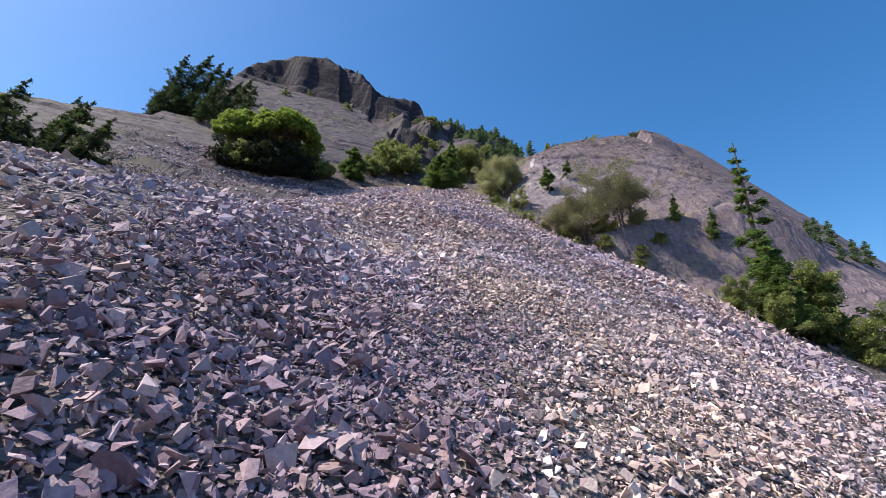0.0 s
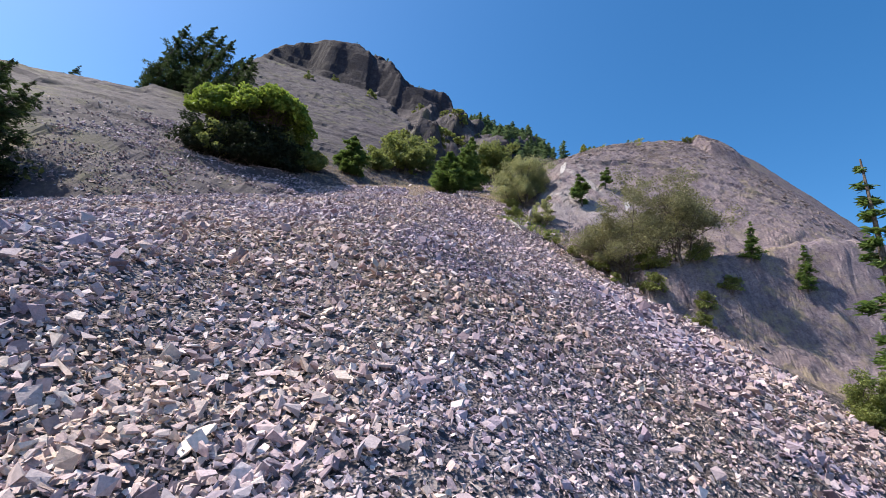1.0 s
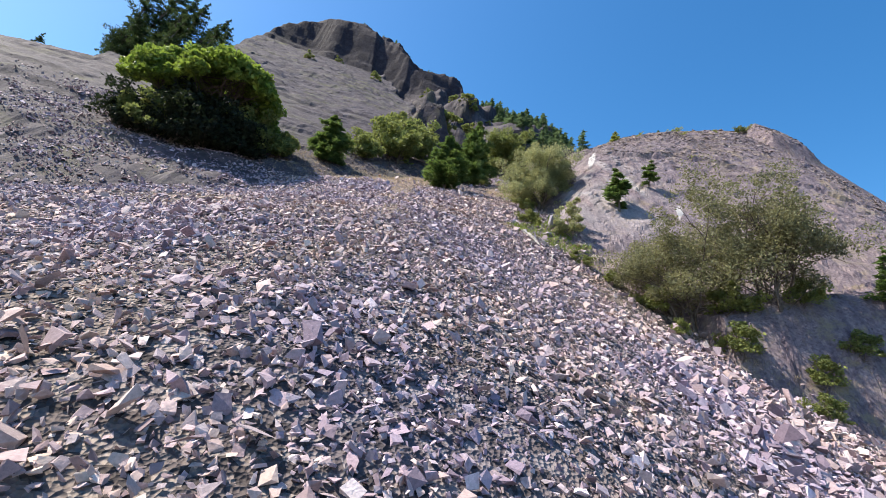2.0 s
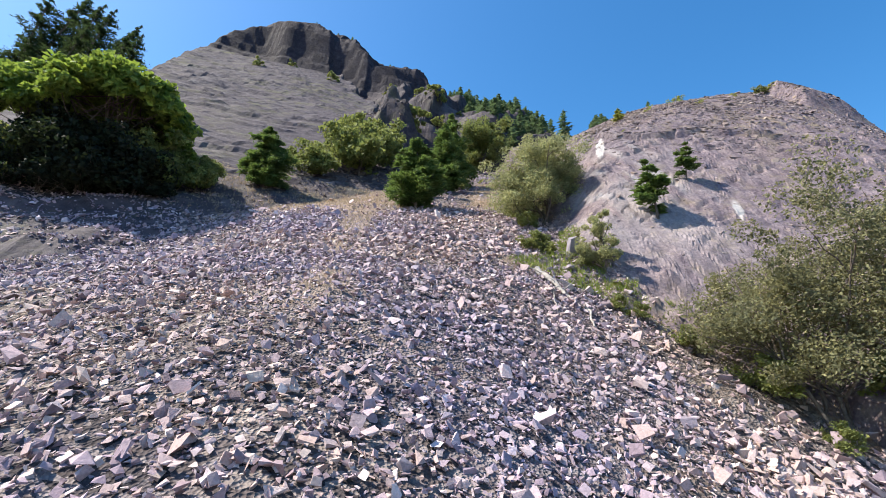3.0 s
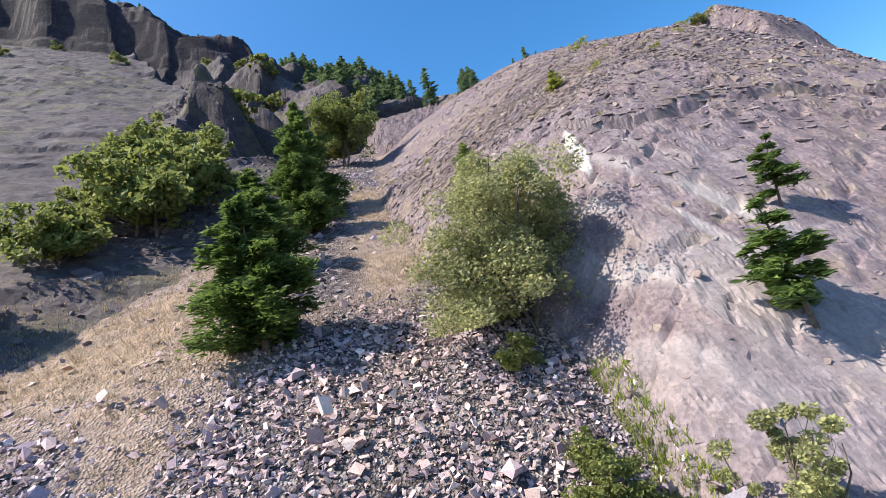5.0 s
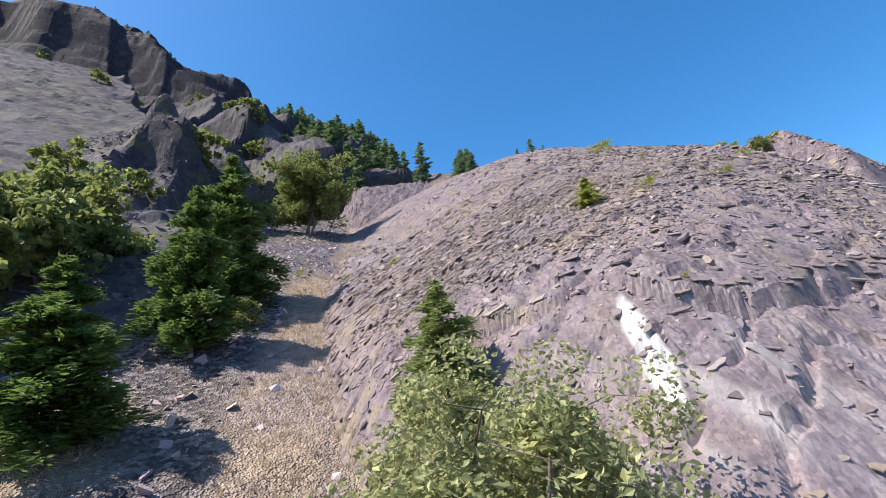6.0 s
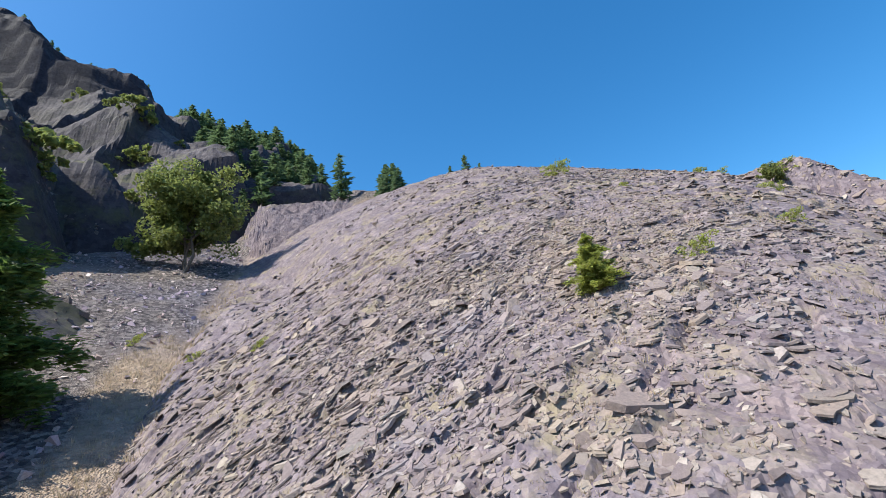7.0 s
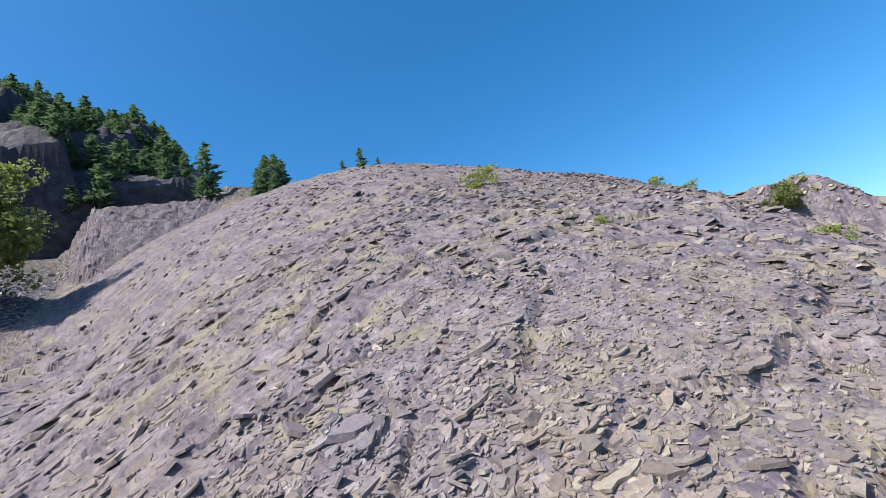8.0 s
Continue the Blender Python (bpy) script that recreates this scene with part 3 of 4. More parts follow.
def shade_tree(name, seed, height, spread, leaf_mat, label):
    """A spreading tree whose leaves make a thick dome over its shaded stems, open on one side."""
    rng = np.random.RandomState(seed)
    thing = new(name)
    wood = []
    d = rng.normal(size=(300, 3))
    d[:, 2] = np.abs(d[:, 2])
    d /= np.linalg.norm(d, axis=1)[:, None]
    cc = d * (spread, spread, 0.62 * height) * rng.uniform(0.78, 1.0, (300, 1)) + (0, 0, 0.3 * height)
    cc = cc[(cc[:, 2] > 0.52 * height) | (d[:, 1] > 0.2)]
    for k in range(6):
        foot = np.r_[rng.uniform(-0.12, 0.12, 2) * spread, -0.5]
        top = np.r_[rng.uniform(-0.5, 0.5, 2) * spread, 0.75 * height]
        u = np.linspace(0, 1, 7)[:, None]
        line = foot * (1 - u) + top * u + rng.normal(0, 0.12, (7, 3))
        wood.append(tube(line, np.linspace(0.16, 0.05, 7), 7))
        for m in range(9):
            a, b = line[rng.randint(2, 6)], cc[rng.randint(len(cc))]
            wood.append(tube([a, 0.5 * (a + b) + rng.normal(0, 0.3, 3), b], [0.06, 0.04, 0.015], 5))
    v, f = join(wood)
    part_of("trunk", v, f, BARK, thing, smooth=True)
    which = rng.randint(len(cc), size=27000)
    p = rng.normal(size=(27000, 3))
    p /= np.linalg.norm(p, axis=1)[:, None]
    rad = spread * rng.uniform(0.1, 0.2, len(cc))
    p = cc[which] + p * (rad[which] * rng.uniform(0.2, 1, len(p)) ** 0.45)[:, None] * (1, 1, 0.7)
    p = p[p[:, 2] > 0.0]
    v, f = leaves(p, 0.38, rng, 0.3)
    part_of("crown", v, f, leaf_mat, thing)
    return tagged(thing, label, "tree")


def conifer(name, seed, height, width, leaf_mat, label, whorls=26, lean=0.0, one_sided=0.0, dense=1.0, low=0.06, needle=0.2, twigs=True, tips=0.15):
    """A fir: a straight trunk and whorls of drooping branches set with flat sprays of needles."""
    rng = np.random.RandomState(seed)
    thing = new(name)
    wood, spots, ways = [], [], []
    t = np.linspace(0, 1, 8)
    line = np.stack([lean * height * t ** 1.5, 0 * t, -0.6 + (height + 0.6) * t], -1)
    wood.append(tube(line, np.linspace(0.022 * height, 0.003 * height, 8), 7))
    for k in range(whorls):
        f = low + (1 - low) * (k + rng.uniform(-0.4, 0.4)) / whorls
        f = min(max(f, low), 0.985)
        reach = width * (1 - f) ** 0.8 * (0.45 + 0.55 * min(1, (f - low) * 6 + 0.35))
        reach *= rng.uniform(0.75, 1.2)
        root = np.array([np.interp(f, t, line[:, 0]), 0, f * height])
        for m in range(rng.randint(3, 6)):
            w = rng.uniform(0, 2 * np.pi)
            r = reach * rng.uniform(0.4, 1.25) * (1 + one_sided * math.cos(w)) + 0.05
            out = np.array([math.cos(w), math.sin(w), 0])
            u = np.linspace(0, 1, 5)
            limb = root + out * (u * r)[:, None] + np.stack([0 * u, 0 * u, r * (0.25 * u - 0.42 * u * u + rng.uniform(-0.1, 0.35) * u)], -1)
            if twigs:
                wood.append(tube(limb, np.linspace(0.006 * height * (1 - f) + 0.012, 0.006, 5), 3))
            n = max(4, int(dense * 46 * r / (0.12 * height)))
            s = rng.uniform(tips, 1.0, n)
            base = np.stack([np.interp(s, u, limb[:, i]) for i in range(3)], -1)
            sidew = np.cross(out, (0, 0, 1))
            off = rng.uniform(-1, 1, n) * 0.34 * r * (1.1 - s)
            spots.append(base + sidew * off[:, None] + (0, 0, -0.05) * np.abs(off)[:, None] + rng.normal(0, 0.22 * needle + 0.05 * r, (n, 3)))
            ways.append(out * 0.9 + sidew * np.sign(off)[:, None] * 0.7 + (0, 0, 0.05))
    v, f = join(wood)
    part_of("trunk", v, f, BARK, thing, smooth=True)
    spots, ways = np.concatenate(spots), np.concatenate(ways)
    v, f = leaves(spots, 0.5 * needle, rng, 0.35, 3.4, ways)
    part_of("crown", v, f, leaf_mat, thing)
    return tagged(thing, label, "tree")


def stand(thing, x, y, scale=1.0, turn=0.0, sink=0.1, wide=1.0, tip=0.0):
    """The pose of a thing on the land at x, y."""
    thing.matrix_basis = Matrix.Translation((x, y, float(ground_z(x, y)) - sink)) @ pose(0, 0, 0, 0, tip, turn) @ Matrix.Diagonal((scale * wide, scale * wide, scale, 1))
    return thing


def again(thing, x, y, scale=1.0, turn=0.0, sink=0.1, wide=1.0, tip=0.0):
    return stand(copy_thing(thing, Matrix()), x, y, scale, turn, sink, wide, tip)


fir = stand(conifer("fir_tree", 3, 6.4, 2.9, NEEDLE, "dense dark green young fir on the scree edge", whorls=30, dense=2.5), -1.1, 46.9, 1.08, wide=1.06)
tall_fir = stand(conifer("fir_tree", 5, 10.0, 3.6, NEEDLE, "tall dark green fir beside the gully", whorls=40, dense=2.5, needle=0.24), 2.0, 65.5, 1.0, wide=0.88)
again(tall_fir, 3.2, 73.8, 1.22, 80)
again(tall_fir, -1.2, 57.2, 0.72, 150, wide=1.3)
again(fir, -17.1, 54.6, 1.12, 200, wide=1.1)
slab_fir = stand(conifer("fir_tree", 9, 4.6, 2.1, SLAB_NEEDLE, "young fir growing out of the slab", whorls=30, dense=1.3, needle=0.13), 11.2, 51.2, 1.08)
windy = stand(conifer("windswept_fir", 13, 14.0, 3.6, WIND_NEEDLE, "wind-bent dark fir on the mound", whorls=34, lean=0.34, one_sided=0.6, dense=1.2, needle=0.26), -61, 77, 1.25)
for x, y, k, turn in ((-66, 78, 1.5, 10), (-69, 79, 1.3, -25), (-72, 80, 1.05, 15), (-63.5, 77, 1.0, 30), (-57, 76, 1.1, -8), (-53.5, 75, 0.95, 20), (-59, 81, 0.9, 45), (-50, 72, 1.0, 5), (-47, 71, 0.85, -15), (-55, 70, 0.9, 0), (-104, 95, 0.9, 0), (-108, 97, 0.8, 30), (-98, 93, 0.6, 60),
                      (-47, 24, 1.0, 15), (-51, 25, 1.15, 5), (-54, 27, 1.1, 40), (-57, 24, 1.1, 20), (-49, 28, 0.9, 70), (-44, 24, 0.6, 40), (-61, 27, 1.1, 10), (-44, 62, 0.7, 0), (-40, 60, 0.6, 10)):
    again(windy, x, y, k, turn)

mid_oak = stand(broadleaf("oak_tree", 21, 7.2, 3.3, OAK_LEAF, "bushy grey-green oak at the foot of the slab", "tree", 56000, 0.072, 6, 230, 0.05), 9.5, 45.2, 1.2, 160, wide=1.1)
big_oak = stand(broadleaf("oak_tree", 23, 8.8, 4.6, OLIVE_LEAF, "broad dusty olive-green oak under the slab", "tree", 26000, 0.098, 7, 140, 0.08), 15.8, 26.8)
again(big_oak, 20.5, 25.5, 1.05, 130)
gully_tree = stand(broadleaf("maple_tree", 25, 12.8, 6.6, GREEN_LEAF, "round leafy green tree in the gully", "tree", 22000, 0.27, 3, 170, 0.3), 12.2, 106, 1.02)
maple = stand(shade_tree("maple_tree", 27, 11.6, 6.8, MAPLE_LEAF, "wide bright green leafy tree with deep shade below"), -28.6, 47.4)
again(maple, -36, 49, 0.8, 200)
# Shrubs added under the spreading tree; their near-black leaves stand in for its shade.
shade_shrub = stand(broadleaf("shrub", 28, 5.6, 4.2, SHADE_LEAF, "added shrub with near-black leaves standing in for deep shade", "shrub", 7000, 0.28, 5, 140, 0.02), -28, 45.2)
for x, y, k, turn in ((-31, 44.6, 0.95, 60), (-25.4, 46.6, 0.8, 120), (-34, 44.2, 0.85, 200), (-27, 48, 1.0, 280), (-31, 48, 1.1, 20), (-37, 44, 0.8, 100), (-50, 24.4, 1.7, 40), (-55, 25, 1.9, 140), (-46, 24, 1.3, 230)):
    again(shade_shrub, x, y, k, turn)
shrub = stand(broadleaf("shrub", 29, 8.0, 4.4, GREEN_LEAF, "olive-green scrub oak on the mountainside", "shrub", 6500, 0.3, 3, 90, 0.08), -10, 66, 1.2)
for x, y, k, turn in ((-14.5, 62, 0.75, 40), (-7, 75, 1.15, 100), (-9, 71, 1.1, 170), (-13, 71, 0.8, 260), (-22, 50, 0.6, 20), (-34, 44, 0.8, 75), (-25, 49, 0.9, 120)):
    again(shrub, x, y, k, turn)

slope_shrub = stand(broadleaf("shrub", 47, 4.2, 3.0, GREEN_LEAF, "dark scrub on the cliffs of the mountain", "shrub", 700, 0.46, 1, 22, 0.08), -14, 92)
rng = np.random.RandomState(77)
for n in range(80):
    y = rng.uniform(74, 214)
    x = rng.uniform(-52 - 0.25 * (y - 74), 2 + 0.1 * (y - 74))
    off = x - float(slab_edge(np.array([y]))[0])
    if mountain_height(x, y) > scree_height(x, y) + 2 and rng.uniform() < (0.9 if off > -3 else 0.12):
        again(slope_shrub, x, y, rng.uniform(0.4, 1.2), rng.uniform(0, 360), 0.4)

# lower right of the fan
right_oak = stand(broadleaf("oak_tree", 31, 6.5, 3.4, GREEN_LEAF, "dark green leafy tree below the crag", "tree", 13000, 0.15, 4, 130, 0.1), 27.5, 8.5)
for x, y, k, turn in ((24.2, 6.5, 0.6, 70), (30, 11, 0.9, 140), (31, 6, 0.8, 20), (22.6, 9.6, 0.5, 300)):
    again(right_oak, x, y, k, turn)
under_fir = stand(conifer("fir_tree", 34, 8.5, 3.0, NEEDLE, "dark green fir below the crag", whorls=30, dense=1.1, needle=0.3), 26.3, 9.6)
for x, y, k, turn in ((28.9, 12.5, 1.05, 60), (25.2, 7.4, 0.7, 130), (29.5, 9, 0.9, 200)):
    again(under_fir, x, y, k, turn)
tall_pine = stand(conifer("pine_tree", 33, 17.6, 2.3, NEEDLE, "tall ragged pine rising above the crag", whorls=15, dense=1.9, low=0.3, needle=0.36, tips=0.6, lean=-0.05), 27.8, 12.0, 1.08)
ledge_shrub = stand(broadleaf("shrub", 35, 1.8, 1.5, SHRUB_LEAF, "yellow-green shrub on the rock ledge", "shrub", 3000, 0.1, 2, 40, 0.1), 21.5, 22.5)
for x, y, k, turn in ((24, 23, 0.9, 50), (20, 21, 0.8, 90), (12, 29.5, 0.6, 140), (14.5, 24.5, 0.6, 10), (4.7, 69.6, 1.1, 30), (7.1, 37.6, 0.8, 100), (7.7, 37.0, 0.6, 190), (9.9, 31.6, 0.5, 20), (10.6, 31.0, 0.5, 60), (8.0, 45.8, 0.9, 70), (7.4, 38.6, 0.7, 20), (7.6, 42.6, 0.8, 130), (17.5, 23.4, 1.1, 15), (14, 27, 1.0, 33), (18, 25, 1.2, 240), (22, 24.5, 1.0, 200), (41.5, 59.4, 0.7, 100)):
    again(ledge_shrub, x, y, k, turn)
ledge_fir = stand(conifer("fir_tree", 37, 4.4, 1.2, NEEDLE, "small thin fir on the rock ledge", whorls=18, dense=1.0, needle=0.16), 30.7, 22.6)
again(ledge_fir, 27, 24, 0.9, 60)

# on the slab
slab_tree = stand(broadleaf("shrub", 39, 4.2, 1.3, OAK_LEAF, "grey-green shrub rooted at the slab's foot", "shrub", 9000, 0.075, 4, 70, 0.1), 10.1, 34.4)
slab_pine = stand(conifer("pine_tree", 41, 4.2, 1.9, NEEDLE, "gnarled pine clinging to the bare slab", whorls=8, dense=1.8, low=0.2, needle=0.2, lean=-0.12), 15.6, 37.7, 1.1, wide=1.12)
again(slab_pine, 19.5, 40.5, 0.75, 100)
yellow_fir = stand(conifer("fir_sapling", 43, 1.7, 0.8, YELLOW_LEAF, "small yellow-green fir sapling on the slab", whorls=24, dense=1.7, needle=0.06), 21.1, 54.9)
low_shrub = stand(broadleaf("shrub", 45, 0.8, 0.6, YELLOW_LEAF, "low round yellow-green shrub on the slab", "shrub", 2600, 0.036, 5, 40, 0.05), 23.8, 53.8)
for x, y, k, turn in ((37.8, 72.4, 2.5, 40), (42.6, 59.0, 1.5, 30), (47.5, 66.5, 1.6, 70), (45.5, 64.2, 1.0, 10), (36.5, 57.0, 1.0, 150), (30.0, 54.0, 0.9, 30), (33, 62.5, 0.8, 70), (14.5, 70, 0.9, 0), (12, 76, 0.9, 60), (8.5, 83, 1.2, 20), (18, 47.5, 0.4, 0)):
    again(low_shrub, x, y, k, turn)


# ---- the forest on the far ridge ----
ridge_fir = stand(conifer("fir_tree", 51, 10.0, 2.6, HAZE_NEEDLE, "dark fir in the forest on the far ridge", whorls=13, dense=0.17, needle=0.8, twigs=False), 37, 126, sink=0.5)
tagged(ridge_fir, group="ridge forest")
rng = np.random.RandomState(5)
for n in range(215):
    f = rng.uniform(0, 1) ** 0.8
    y = 134 + 110 * f
    x = 37 + 0.19 * (y - 130) - rng.uniform(0.3, 20 + 34 * f)
    again(ridge_fir, x, y, rng.uniform(0.35, 0.78), rng.uniform(0, 360), 0.5, rng.uniform(1.1, 1.6))
for x, y, k in ((47.0, 103.0, 0.22), (48.2, 100.5, 0.34), (49.4, 98.6, 0.17), (47, 26, 0.3), (49, 29, 0.36), (50, 26, 0.3), (52, 31, 0.4), (54, 28, 0.36), (56, 33, 0.42), (58, 30, 0.4), (45.5, 27.5, 0.25), (44, 121, 0.6), (46, 122, 0.68), (42.6, 120.5, 0.5), (47.5, 123, 0.58), (45, 123, 0.7), (41.5, 112, 0.32), (40.5, 114, 0.4), (42.5, 114, 0.36), (39.4, 113, 0.28)):
    again(ridge_fir, x, y, k, 77 * k, 0.5, 1.2)
for n in range(16):
    x = -75 + 72 * rng.uniform(0, 1)
    again(ridge_fir, x, 247 + rng.uniform(-3, 2), rng.uniform(0.35, 0.7), rng.uniform(0, 360), 0.5)


# ---- loose stone ----
def stone_shape(seed, points, box, flat):
    """Vertices and triangles of one angular shard about a metre long."""
    r = np.random.RandomState(seed)
    bm = bmesh.new()
    p = r.normal(size=(points, 3))
    p /= np.linalg.norm(p, axis=1)[:, None]
    p = np.sign(p) * np.abs(p) ** 0.65 * 0.5
    if seed % 2:
        corners = np.array([(a, b, c) for a in (-1, 1) for b in (-1, 1) for c in (-1, 1)], float)
        p[: min(points, 8)] = corners[r.permutation(8)[: min(points, 8)]] * r.uniform(0.25, 0.5, (min(points, 8), 3))
    for q in p * (1, box, flat):
        bm.verts.new(q)
    out = bmesh.ops.convex_hull(bm, input=bm.verts)
    bmesh.ops.delete(bm, geom=[g for g in out["geom_interior"] if isinstance(g, bmesh.types.BMVert)], context="VERTS")
    bmesh.ops.triangulate(bm, faces=bm.faces)
    bmesh.ops.recalc_face_normals(bm, faces=bm.faces)
    bm.verts.index_update()
    v = np.array([tuple(p.co) for p in bm.verts])
    f = np.array([[p.index for p in q.verts] for q in bm.faces])
    bm.free()
    return v, f


SHAPES = [stone_shape(100 + n, 6 + (n % 5 == 0), 0.6 + 0.08 * (n % 6), 0.14 + 0.07 * (n % 5)) for n in range(36)]


def flake_shape(seed, long, thick):
    """A thin broken plate: an uneven polygon with upright broken sides."""
    r = np.random.RandomState(seed)
    n = r.randint(4, 7)
    a = np.sort((np.arange(n) + r.uniform(-0.35, 0.35, n)) * 2 * np.pi / n)
    rad = r.uniform(0.36, 0.56, n)
    ring = np.stack([long * rad * np.cos(a), rad * np.sin(a)], -1)
    top = np.c_[ring * r.uniform(0.86, 0.98, (n, 1)), thick * r.uniform(0.4, 0.6, n)]
    low = np.c_[ring, np.full(n, -thick * 0.5)]
    k = np.arange(n)
    m = (k + 1) % n
    faces = [(0, i, i + 1) for i in range(1, n - 1)]
    faces += list(np.c_[k + n, m + n, m]) + list(np.c_[k + n, m, k])
    return np.concatenate([top, low]), np.array(faces)


FLAKES = [flake_shape(200 + n, 1.0 + 0.3 * (n % 4), 0.08 + 0.05 * (n % 4)) for n in range(24)]


def slope_normal(height, x, y):
    e = 0.6
    n = np.stack([-(height(x + e, y) - height(x - e, y)) / (2 * e), -(height(x, y + e) - height(x, y - e)) / (2 * e), np.ones_like(x)], -1)
    return n / np.linalg.norm(n, axis=1)[:, None]


def turns(normal, rng, tilt):
    """Frames whose third axis lies near the normal, turned at random about it."""
    n = normal + tilt * rng.normal(size=normal.shape)
    n /= np.linalg.norm(n, axis=1)[:, None]
    a = np.cross(n, rng.normal(size=n.shape))
    a /= np.linalg.norm(a, axis=1)[:, None]
    return np.stack([a, np.cross(n, a), n], -1)


def strew(name, shapes, at, size, frames, mat):
    """Many stones as one mesh."""
    verts, faces, base = [], [], 0
    which = np.arange(len(at)) % len(shapes)
    for k, (v, f) in enumerate(shapes):
        m = which == k
        w = np.einsum("nij,vj->nvi", frames[m], v) * size[m][:, None, None] + at[m][:, None]
        verts.append(w.reshape(-1, 3))
        faces.append((f[None] + base + len(v) * np.arange(m.sum())[:, None, None]).reshape(-1, 3))
        base += m.sum() * len(v)
    return new(name, mesh_of(name, np.concatenate(verts), np.concatenate(faces), mat))


def on_scree(count, x0, x1, y0, y1, rng, keep_grass=0.15, soft=6.0):
    x, y = rng.uniform(x0, x1, count), rng.uniform(y0, y1, count)
    ok = (scree_z(x, y) > dome_z(x, y) - 0.9 * (y < 45) - 0.1) & (scree_z(x, y) > mountain_z(x, y) - 0.1)
    ok |= (y < 53) & (x < -12) & (mountain_z(x, y) > dome_z(x, y))
    inside = np.minimum(np.minimum(x - x0, x1 - x), np.minimum(y - y0, y1 - y)) + 2.5 * fbm(x, y, 4, 3)
    ok &= rng.uniform(size=count) < ease(0, soft, inside)
    ok &= rng.uniform(size=count) > dry_grass(x, y) * (1 - keep_grass)
    return x[ok], y[ok]


rng = np.random.RandomState(31)
x, y = on_scree(125000, -15, 13, -34, 50, rng, soft=4.0)
x2, y2 = on_scree(66000, -13, 7, -32, -5, rng, soft=6.0)
x3, y3 = on_scree(22000, 8, 24, -16, 27, rng, soft=3.0)
x, y = np.concatenate([x, x2, x3]), np.concatenate([y, y2, y3])
size = np.clip(0.118 * np.exp(0.42 * rng.normal(size=len(x))), 0.06, 0.3) * np.where(rng.uniform(size=len(x)) < 0.08, 1.6, 1.0)
size = size * (1 + 0.3 * ease(-0.1, 0.5, fbm(x + 80, y, 7, 3))) * (1.0 + 0.06 * ease(0, 9, y) - 0.15 * ease(-7, -3, x) * (1 - ease(0, 9, y)))
size = size * (1.16 - 0.3 * (1 - ease(-14, -2, y))) * (1 + 0.5 * ease(7, 12, x) * (1 - ease(24, 30, y)))
at = np.stack([x, y, ground_z(x, y) + (-0.1 + 0.8 * rng.uniform(size=len(x))) * size], -1)
ways = turns(slope_normal(scree_height, x, y), rng, 0.6)
n = 1.6 * fbm(x + 11, y, 4, 4) + rng.normal(0, 0.5, len(x))
dark = (x + n < -5.8 + 0.28 * (y + 29.4)) & (y + 2 * n < -15)
pale = ~dark & (y + 3 * n < -4) & (x > -9)
for m, mat, label in ((dark, DARK_STONES, "dark purple angular stones low on the slope"), (pale, PALE_STONES, "pale beige angular stones on the slope"),
                      (~dark & ~pale, STONES, "angular purple-grey broken stones covering the slope")):
    tagged(strew("loose_stones", SHAPES, at[m], size[m], ways[m], mat), label, "stones", kind="stuff")
x, y = on_scree(24000, -62, 28, -46, 124, rng)
ok = (x < -11) | (x > 10) | (y > 46)
x2, y2 = on_scree(34000, -52, -9, 6, 56, rng)
x3, y3 = on_scree(17000, -46, -11, -24, 22, rng, soft=3.0)
x, y = np.concatenate([x[ok], x2, x3]), np.concatenate([y[ok], y2, y3])
size = np.clip(np.where((x < -11) & (y < 54), 0.22, 0.3) * np.exp(0.42 * rng.normal(size=len(x))), 0.1, 0.7)
far = strew("loose_stones", SHAPES, np.stack([x, y, ground_z(x, y) + 0.12 * size], -1), size, turns(slope_normal(scree_height, x, y), rng, 0.7), STONES)
tagged(far, "broken stones on the farther scree and in the gully", "stones", kind="stuff")

def flaked(count, x0, x1, y0, y1, middle, label, thin):
    x, y = rng.uniform(x0, x1, count), rng.uniform(y0, y1, count)
    up = above_break(x, y)
    patch = fbm(x, y, 5, 4)
    ok = (dome_height(x, y) > scree_height(x, y)) & (rng.uniform(size=count) < 0.05 + np.clip(0.3 + 0.45 * ease(1, 7, up) + 0.55 * patch, 0.02, 1) * ease(-5, 2, up) * thin(x, y))
    x, y = x[ok], y[ok]
    size = np.clip(middle * np.exp(0.5 * rng.normal(size=len(x))), 0.045, 0.55) * (0.8 + 0.4 * ease(-0.2, 0.4, fbm(x + 50, y, 3, 2)))
    lean = slope_normal(dome_height, x, y) + np.array((0.05, 0.24, 0.08)) * rng.uniform(0.2, 1.4, (len(x), 1))
    at = np.stack([x, y, dome_z(x, y) + 0.0 * size], -1)
    tagged(strew("rock_flakes", FLAKES, at, size, turns(lean / np.linalg.norm(lean, axis=1)[:, None], rng, 0.27), CHIPS), label, "stones", kind="stuff")


def close_by(x, y):
    return (x > 11) & (x < 31) & (y > 46) & (y < 65)


flaked(80000, 11, 31, 46, 65, 0.095, "small thin flakes of rock covering the slab", lambda x, y: np.exp(-(np.hypot((x - 19) / 9, (y - 56) / 9) ** 2)) ** 0.7)
flaked(38000, 8, 56, 34, 96, 0.19, "thin flakes of rock lying on the farther slab", lambda x, y: (1 - 0.75 * close_by(x, y)) * (1 - 0.75 * ease(70, 78, y)))


